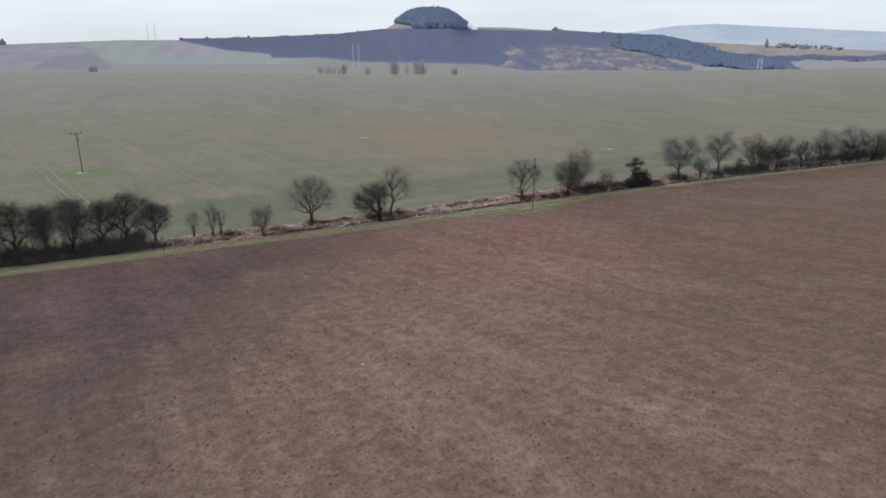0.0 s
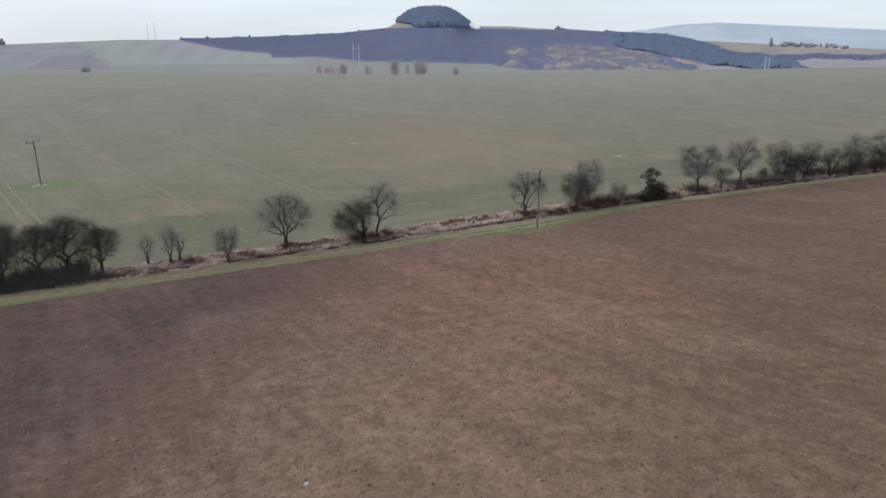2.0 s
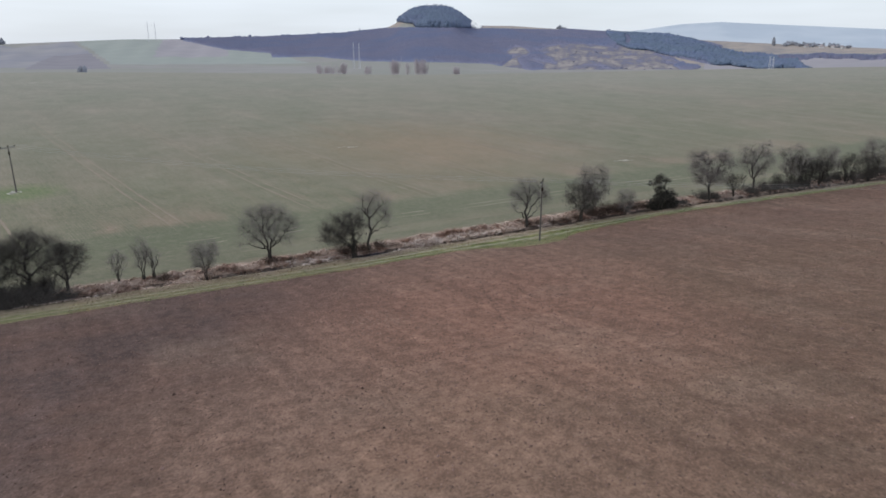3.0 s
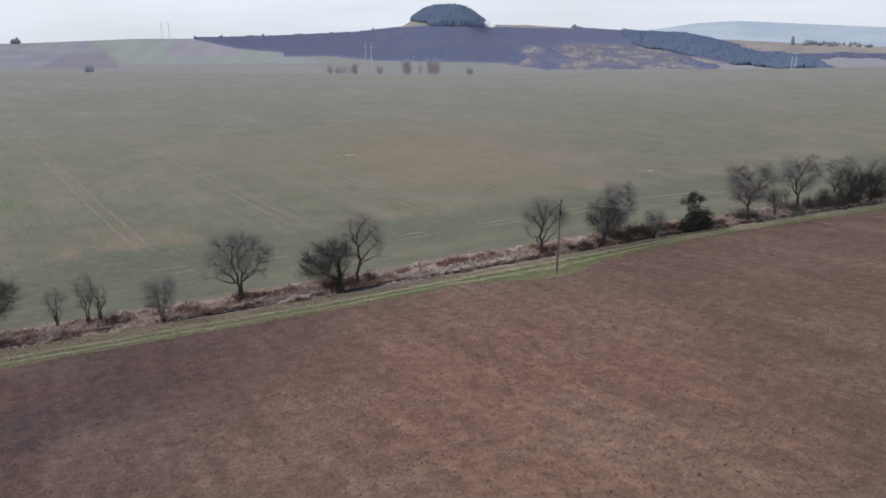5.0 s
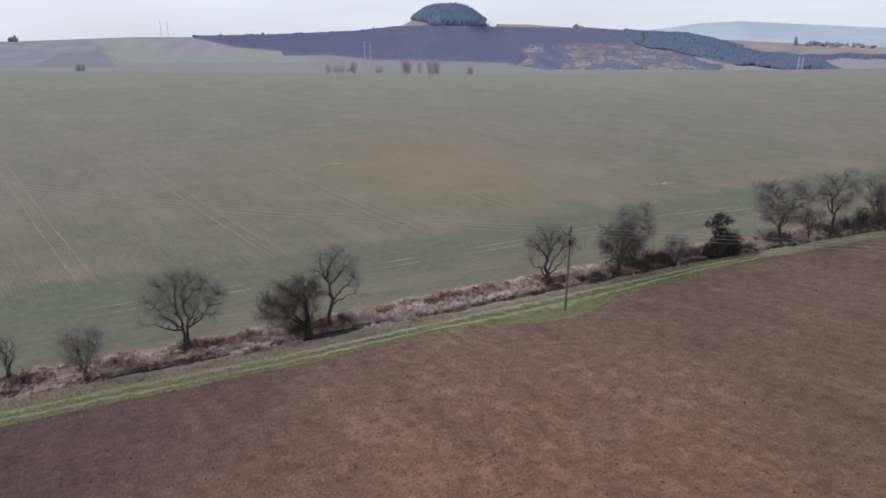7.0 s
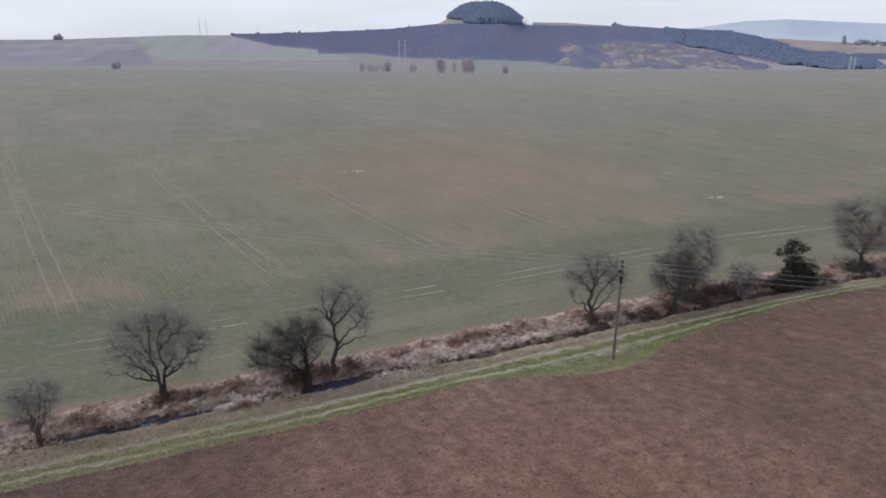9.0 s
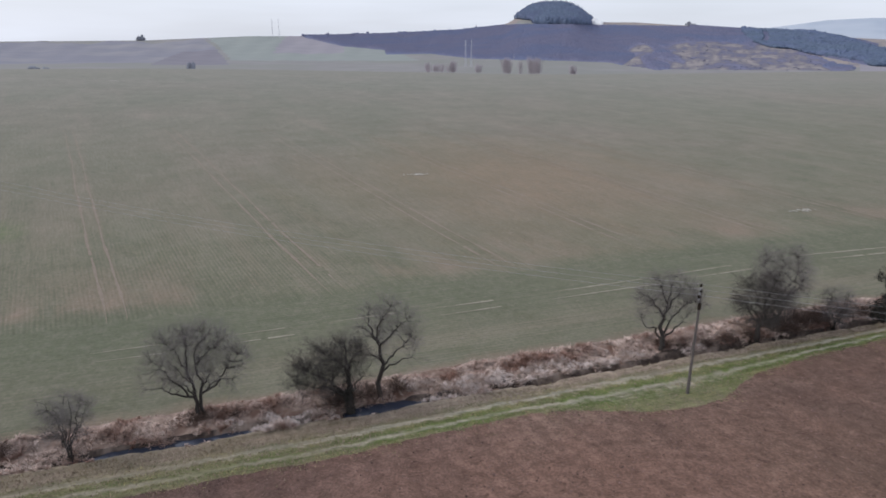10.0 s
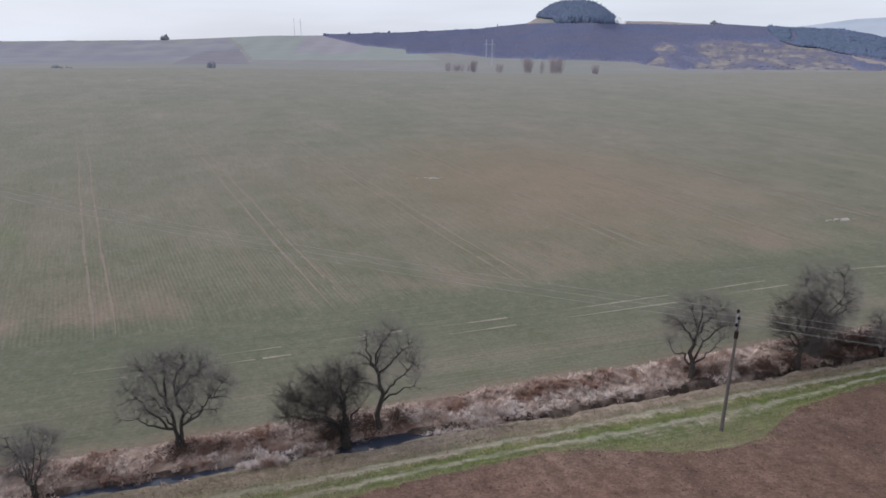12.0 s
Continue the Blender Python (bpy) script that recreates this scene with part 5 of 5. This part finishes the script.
M_DAMP = simple("damp_turned_soil", (0.07, 0.045, 0.038), (0.11, 0.07, 0.058), 4.0, 0.95, 0, 0, island=0.3)
M_STRAW = simple("dry_straw_crumbs", (0.20, 0.145, 0.12), (0.29, 0.22, 0.185), 4.0, 0.95, 0, 0, island=0.3)
rng = np.random.default_rng(15)
cy = 6 + 84 * rng.random(5200) ** 0.85
cx = rng.uniform(-22, 96, 5200) + (cy - 50) * 0.15
keep = cy < stream(cx) - verge_width(cx) - 0.5
crumbs("turned_clods", "coarse dark soil clods turned up by the plough", cx[keep], cy[keep], 0.075, M_DAMP, 75)
TRAILS = (((41.8, 68.4), (44.8, 76.0), (46.8, 84.5)), ((47.2, 63.5), (49.0, 72.5), (51.6, 89.0)), ((46.5, 66.0), (42.0, 50.0), (42.6, 32.0)), ((-5.9, 65.7), (-3.0, 45.0), (-1.4, 29.7)))
for k, (a, b, c) in enumerate(TRAILS):
    t = np.sort(rng.random(110))[:, None]
    line = (1 - t) ** 2 * np.array(a) + 2 * t * (1 - t) * np.array(b) + t**2 * np.array(c) + rng.normal(0, 0.13, (110, 2))
    crumbs("trodden_trail", "dark trodden trail across the harrowed soil", line[:, 0], line[:, 1], 0.065, M_DAMP, 70 + k)
crumbs("straw_scatter", "pale straw crumbs in a bare spot of the field", rng.normal(30.9, 1.9, 420), rng.normal(78.0, 2.2, 420), 0.045, M_STRAW, 73)
crumbs("white_stone", "small white stone lying on the brown field", np.array([13.4, 13.5]), np.array([41.3, 41.4]), 0.09, M_STONE, 74)


# ---- tramlines and pale marks in the cereal ----
M_STUBBLE = simple("pale_flattened_straw_track", (0.235, 0.215, 0.165), (0.315, 0.29, 0.23), 1.5, 0.95, 0.5, 0.04)


def draped(name, label, points, width, seed, gaps=0.0, fade=1.0, material=None):
    """A worn strip lying on the ground along points, with ragged edges and gaps."""
    rng = np.random.default_rng(seed)
    pts = np.array(points, float)
    d = np.gradient(pts, axis=0)
    d /= np.linalg.norm(d, axis=1, keepdims=True)
    nrm = np.stack([-d[:, 1], d[:, 0]], -1)
    w = width * (0.5 + 0.22 * wob(np.arange(len(pts)), 0.31, seed, 1)) * np.clip(rng.normal(1, 0.2, len(pts)), 0.4, 1.6) * np.linspace(1, fade, len(pts)) * np.clip(np.arange(len(pts)) / 9, 0.15, 1)
    lo, hi = pts - nrm * w[:, None], pts + nrm * w[:, None]
    v = np.concatenate([np.stack([q[:, 0], q[:, 1], ground_z(q[:, 0], q[:, 1]) + 0.03], -1) for q in (lo, hi)])
    n = len(pts)
    f = [(k, k + 1, n + k + 1, n + k) for k in range(n - 1) if wob(k, 0.09, seed * 1.7, seed) > gaps * 2 - 1 and rng.random() > gaps * 0.3]
    return tagged(new(name, raw_mesh(name, v, f, material or M_TRACK)), label, "wheel track", kind="structure")


TRAM = np.array((-0.279, 0.960))
TRAM_SIDE = np.array((0.960, 0.279))
for k, x0 in enumerate((-38.4, -12.6, 12.9, 38.8, 63.8, 87.9, 113.2, 138.4)):
    for side in (-1.05, 1.05):
        start = (float(stream(x0)) + 27 - 138) / 0.96
        t = np.arange(start, 130, 1.1)
        line = np.array((x0, 138.0)) + t[:, None] * TRAM + side * TRAM_SIDE + (0.25 * wob(t, 0.06, k, 1))[:, None] * TRAM_SIDE
        draped("tramline", "pale bare wheel track through the young cereal", line, 0.38, 3 * k + int(side > 0), 0.1, 0.4)
# the headland's own wheelings show only in stretches
HEADLAND = ((19.4, ((13.5, 20.2), (26.4, 33.0), (37.0, 45.5), (50.0, 58.2), (66, 80), (84, 95), (104, 128))), (17.4, ((14.4, 20.8), (26.0, 34.0), (50.4, 58.6), (64.5, 82), (86, 97), (110, 140))))
for k, (off, stretches) in enumerate(HEADLAND):
    for j, (x0, x1) in enumerate(stretches):
        hx = np.arange(x0, x1, 0.7)
        draped("headland_track", "pale wheel track along the headland", np.stack([hx, stream(hx) + off + 0.2 * wob(hx, 0.07, 1, k) + 0.05 * np.clip(hx - 80, 0, 30)], -1), 0.34, 40 + 9 * k + j, 0.08, 0.7, M_STUBBLE)


def pale_patch(x, y, w, h, seed):
    rng = np.random.default_rng(seed)
    n = 36
    px, py = x + rng.normal(0, w / 2.4, n), y + rng.normal(0, h / 2.4, n)
    p = np.stack([px, py, ground_z(px, py)], -1)
    v, f = lumps(p, rng.uniform(0.1, 0.28, n), rng.uniform(0.05, 0.12, n), rng, 0.3)
    stuff("stone_heap", "scatter of pale stones lying in the green field", "stones", v, f, M_STONE)


pale_patch(61.9, 195.2, 2.6, 1.4, 1)
pale_patch(125.8, 155.7, 3.0, 0.8, 2)
pale_patch(-37.5, 393.5, 5.0, 2.0, 3)


# ---- the power line ----
def lathe(profile, sides=12):
    v, f = [], []
    for r, z in profile:
        v += [(r * math.cos(2 * math.pi * k / sides), r * math.sin(2 * math.pi * k / sides), z) for k in range(sides)]
    for i in range(len(profile) - 1):
        f += [(i * sides + k, i * sides + (k + 1) % sides, (i + 1) * sides + (k + 1) % sides, (i + 1) * sides + k) for k in range(sides)]
    f.append(tuple(range((len(profile) - 1) * sides, len(profile) * sides)))
    return v, f


POLE_LINE = math.degrees(math.atan2(65.0, -83.6))


PINS = ((-1.6, 0.0), (0.0, 0.0), (1.6, 0.0))


def utility_pole(label, x, y, height, lean, seed):
    """A tapered pole with a braced crossarm and three pin insulators."""
    pole = thing("utility_pole", label, "utility pole", (x, y, float(ground_z(x, y))), "poles of the power line")
    pole.matrix_basis = pole.matrix_basis @ pose(0, 0, 0, lean[0], lean[1], POLE_LINE)
    part_of("shaft", raw_mesh("shaft", *lathe(((0.155, -0.5), (0.15, 0.6), (0.125, height * 0.5), (0.1, height - 0.1), (0.08, height))), M_POLE, True), pole)
    arm = [tubes([(0.1, -1.7, height - 0.06)], [(0.1, 1.7, height - 0.06)], [0.075], [0.075], 4)]
    for s in (-1, 1):
        arm.append(tubes([(0.08, 0.05 * s, height - 0.85)], [(0.1, 0.75 * s, height - 0.1)], [0.04], [0.04], 4))
    crossarm = part_of("crossarm", raw_mesh("crossarm", *joined(*arm), M_STEEL), pole, "grey steel crossarm")
    for y_, z_ in PINS:
        v, f = lathe(((0.02, 0), (0.03, 0.08), (0.12, 0.12), (0.10, 0.18), (0.13, 0.22), (0.10, 0.29), (0.08, 0.36), (0.03, 0.4)), 10)
        v = np.array(v) + (0.1 if y_ else 0.0, y_, height + z_)
        part_of("insulator", raw_mesh("insulator", v, f, M_GLASS, True), crossarm, "dark glazed insulator")
    collar = lathe(((0.15, height - 1.5), (0.16, height - 1.48), (0.155, height - 0.9), (0.14, height - 0.88)), 12)
    part_of("collar", raw_mesh("collar", *collar, M_GLASS), pole, "dark band")
    bpy.context.view_layer.update()
    return [pole.matrix_basis @ Vector((0, y_, height + z_ + 0.36)) for y_, z_ in PINS]


tops_a = utility_pole("weathered timber power pole standing in the grass verge", 68.4, 105.0, 9.8, (0.5, -0.8), 1)
tops_b = utility_pole("slim power pole with a crossarm in the green field", -14.9, 169.7, 9.0, (0, 0), 2)
tops_c = utility_pole("power pole at the edge of the brown field", 152.2, 40.2, 9.2, (0, 0), 3)
for first, second in ((tops_a, tops_b), (tops_a, tops_c)):
    for a, b in zip(first, second):
        t = np.linspace(0, 1, 33)[:, None]
        line = np.array(a) * (1 - t) + np.array(b) * t - (0, 0, 1) * (t * (1 - t) * 4 * 1.3)
        v, f = tubes(line[:-1], line[1:], np.full(32, 0.012), np.full(32, 0.012), 5)
        tagged(new("power_cable", raw_mesh("power_cable", v, f, M_WIRE)), "thin bare power cable sagging between poles", "cable", "cables of the power line")


pale_patch(-15.1, 169.3, 1.6, 1.6, 5)


# ---- things on the skyline ----
def far_tree(label, az, r, h, seed, dark=False):
    """A far leafless tree: a few rising stems and a loose crown of twigs."""
    rng = np.random.default_rng(seed)
    x, y, z = far_place(az, r)
    tree = thing("far_tree", label, "tree", (x, y, z - 0.4), "far trees")
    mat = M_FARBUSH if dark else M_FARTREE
    p0, p1 = [(0, 0, -0.5)], [(0, 0, h * 0.3)]
    c0, c1 = [], []
    for _ in range(14):
        a = rng.normal(0, 0.15, 2)
        q = np.array((a[0] * h, a[1] * h, h * rng.uniform(0.6, 0.95)))
        p0.append((a[0] * h * 0.6, a[1] * h * 0.6, h * rng.uniform(0.0, 0.25))), p1.append(q)
        for _ in range(13):
            s = q * rng.uniform(0.2, 1.0)
            c0.append(s), c1.append(s + rng.normal(0, 0.045, 3) * h + (0, 0, 0.14 * h))
    if dark:
        q = rng.normal(0, 0.13, (16, 3)) * h * (1, 1, 0.8) + (0, 0, h * 0.1)
        part_of("crown", raw_mesh("crown", *lumps(q, h * rng.uniform(0.12, 0.26, 16), h * rng.uniform(0.5, 0.9, 16), rng), mat), tree)
        return
    n = len(p0)
    part_of("trunk", raw_mesh("trunk", *tubes(p0, p1, np.full(n, h * 0.009), np.full(n, h * 0.005), 4), mat), tree)
    part_of("crown", raw_mesh("crown", *tubes(c0, c1, np.full(len(c0), h * 0.0042), np.full(len(c0), h * 0.002), 3), mat), tree)


def far_tree_row():
    rng = np.random.default_rng(21)
    for az, r, n, spread, h in ((13.9, 900, 11, 10, 13), (15.4, 900, 5, 3, 16), (17.5, 930, 5, 6, 13), (19.6, 905, 5, 3, 21), (21.7, 905, 7, 5, 22), (24.9, 880, 6, 2.5, 12)):
        for _ in range(n):
            far_tree("distant bare tree standing at the top of the field", az + math.degrees(rng.normal(0, spread) / r), r + rng.normal(0, spread), h * rng.uniform(0.75, 1.1), int(rng.integers(1e6)))
    far_tree("dark lone bush on the crest of the field", -4.95, 690, 9.5, 5, True)
    for k, a in enumerate((-9.45, -9.3, -9.15, -9.0)):
        far_tree("hazy tree clump on the far skyline", a, 2285, (10, 15, 18, 11)[k], 6 + 7 * k, True)
    for k in range(4):
        far_tree("small dark tree on the far ridge", 33.2 + 0.22 * k, 2300, 9 + (k == 1) * 5, 60 + k, True)


far_tree_row()


def pylon(az, r, height, pair, thick=0.22):
    """Two slim lattice masts side by side with a beam."""
    x, y, z = far_place(az, r)
    ob = thing("pylon", "pale steel twin-mast pylon far off", "pylon", (x, y, z), "far pylons")
    side = np.array((math.cos(radians(az)), -math.sin(radians(az)), 0))
    for s in (-0.5, 0.5):
        at = side * pair * s
        p0, p1 = [], []
        for k in range(8):
            for w in (-1, 1):
                a, b = 1.3 - 0.12 * k, 1.3 - 0.12 * (k + 1)
                p0 += [at + side * a * w + (0, 0, height * k / 8), at + side * a * w + (0, 0, height * k / 8)]
                p1 += [at + side * b * w + (0, 0, height * (k + 1) / 8), at - side * b * w + (0, 0, height * (k + 1) / 8)]
        part_of("mast", raw_mesh("mast", *tubes(p0, p1, [thick] * len(p0), [thick] * len(p0), 3), M_PYLON), ob)
    beam = tubes([side * -pair + (0, 0, height * 0.8)], [side * pair + (0, 0, height * 0.8)], [0.14], [0.14], 4)
    part_of("beam", raw_mesh("beam", *beam, M_PYLON), ob)


pylon(16.45, 1100, 40, 9, 0.2)
pylon(0.75, 2240, 56, 20)
pylon(49.9, 893, 20, 4, 0.14)


def village():
    rng = np.random.default_rng(31)
    for k in range(16):
        az, r = rng.uniform(51.6, 54.4), rng.uniform(2930, 3040)
        x, y, z = far_place(az, r)
        house = thing("house", "distant white house with a brown roof", "house", (x, y, z - 1), "houses of the far village")
        w, d, h = rng.uniform(9, 15), rng.uniform(7, 9), rng.uniform(4, 6)
        v = [(-w / 2, -d / 2, 0), (w / 2, -d / 2, 0), (w / 2, d / 2, 0), (-w / 2, d / 2, 0), (-w / 2, -d / 2, h), (w / 2, -d / 2, h), (w / 2, d / 2, h), (-w / 2, d / 2, h), (-w / 2, 0, h + 3), (w / 2, 0, h + 3)]
        part_of("wall", raw_mesh("wall", v, [], M_WALLW), house)
        me = house.children[0].data
        me.clear_geometry()
        me.from_pydata(v, [], [(0, 1, 5, 4), (1, 2, 6, 9, 5), (2, 3, 7, 6), (3, 0, 4, 8, 7)])
        rv = [(-w / 2 - 0.5, -d / 2 - 0.5, h - 0.3), (w / 2 + 0.5, -d / 2 - 0.5, h - 0.3), (w / 2 + 0.5, 0, h + 3.2), (-w / 2 - 0.5, 0, h + 3.2), (-w / 2 - 0.5, d / 2 + 0.5, h - 0.3), (w / 2 + 0.5, d / 2 + 0.5, h - 0.3)]
        rm = bpy.data.meshes.new("roof")
        rm.from_pydata(rv, [], [(0, 1, 2, 3), (3, 2, 5, 4)])
        rm.materials.append(M_TILE)
        part_of("roof", rm, house)
        house.matrix_basis = house.matrix_basis @ pose(0, 0, 0, 0, 0, rng.uniform(0, 180))
    az = np.concatenate([rng.uniform(50.3, 52.4, 44), rng.uniform(52.4, 54.6, 22), np.full(6, 49.55)])
    r = rng.uniform(2950, 3045, len(az))
    h = np.concatenate([rng.uniform(8, 16, 66), np.full(6, 26.0)])
    v, f = lumps(far_place(az, r), rng.uniform(4, 8, len(az)), h, rng)
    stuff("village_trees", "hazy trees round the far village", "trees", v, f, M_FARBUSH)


village()


def bare_rock():
    rng = np.random.default_rng(33)
    az, r = rng.uniform(26.15, 26.85, 60), rng.uniform(2180, 2260, 60)
    v, f = lumps(far_place(az, r), rng.uniform(4, 8, 60), rng.uniform(4, 10, 60) + np.clip((26.6 - az) * 22, 0, 12), rng, 0.25)
    stuff("rock_face", "bare white rock beside the pine wood", "rock", v, f, M_CHALK)


bare_rock()
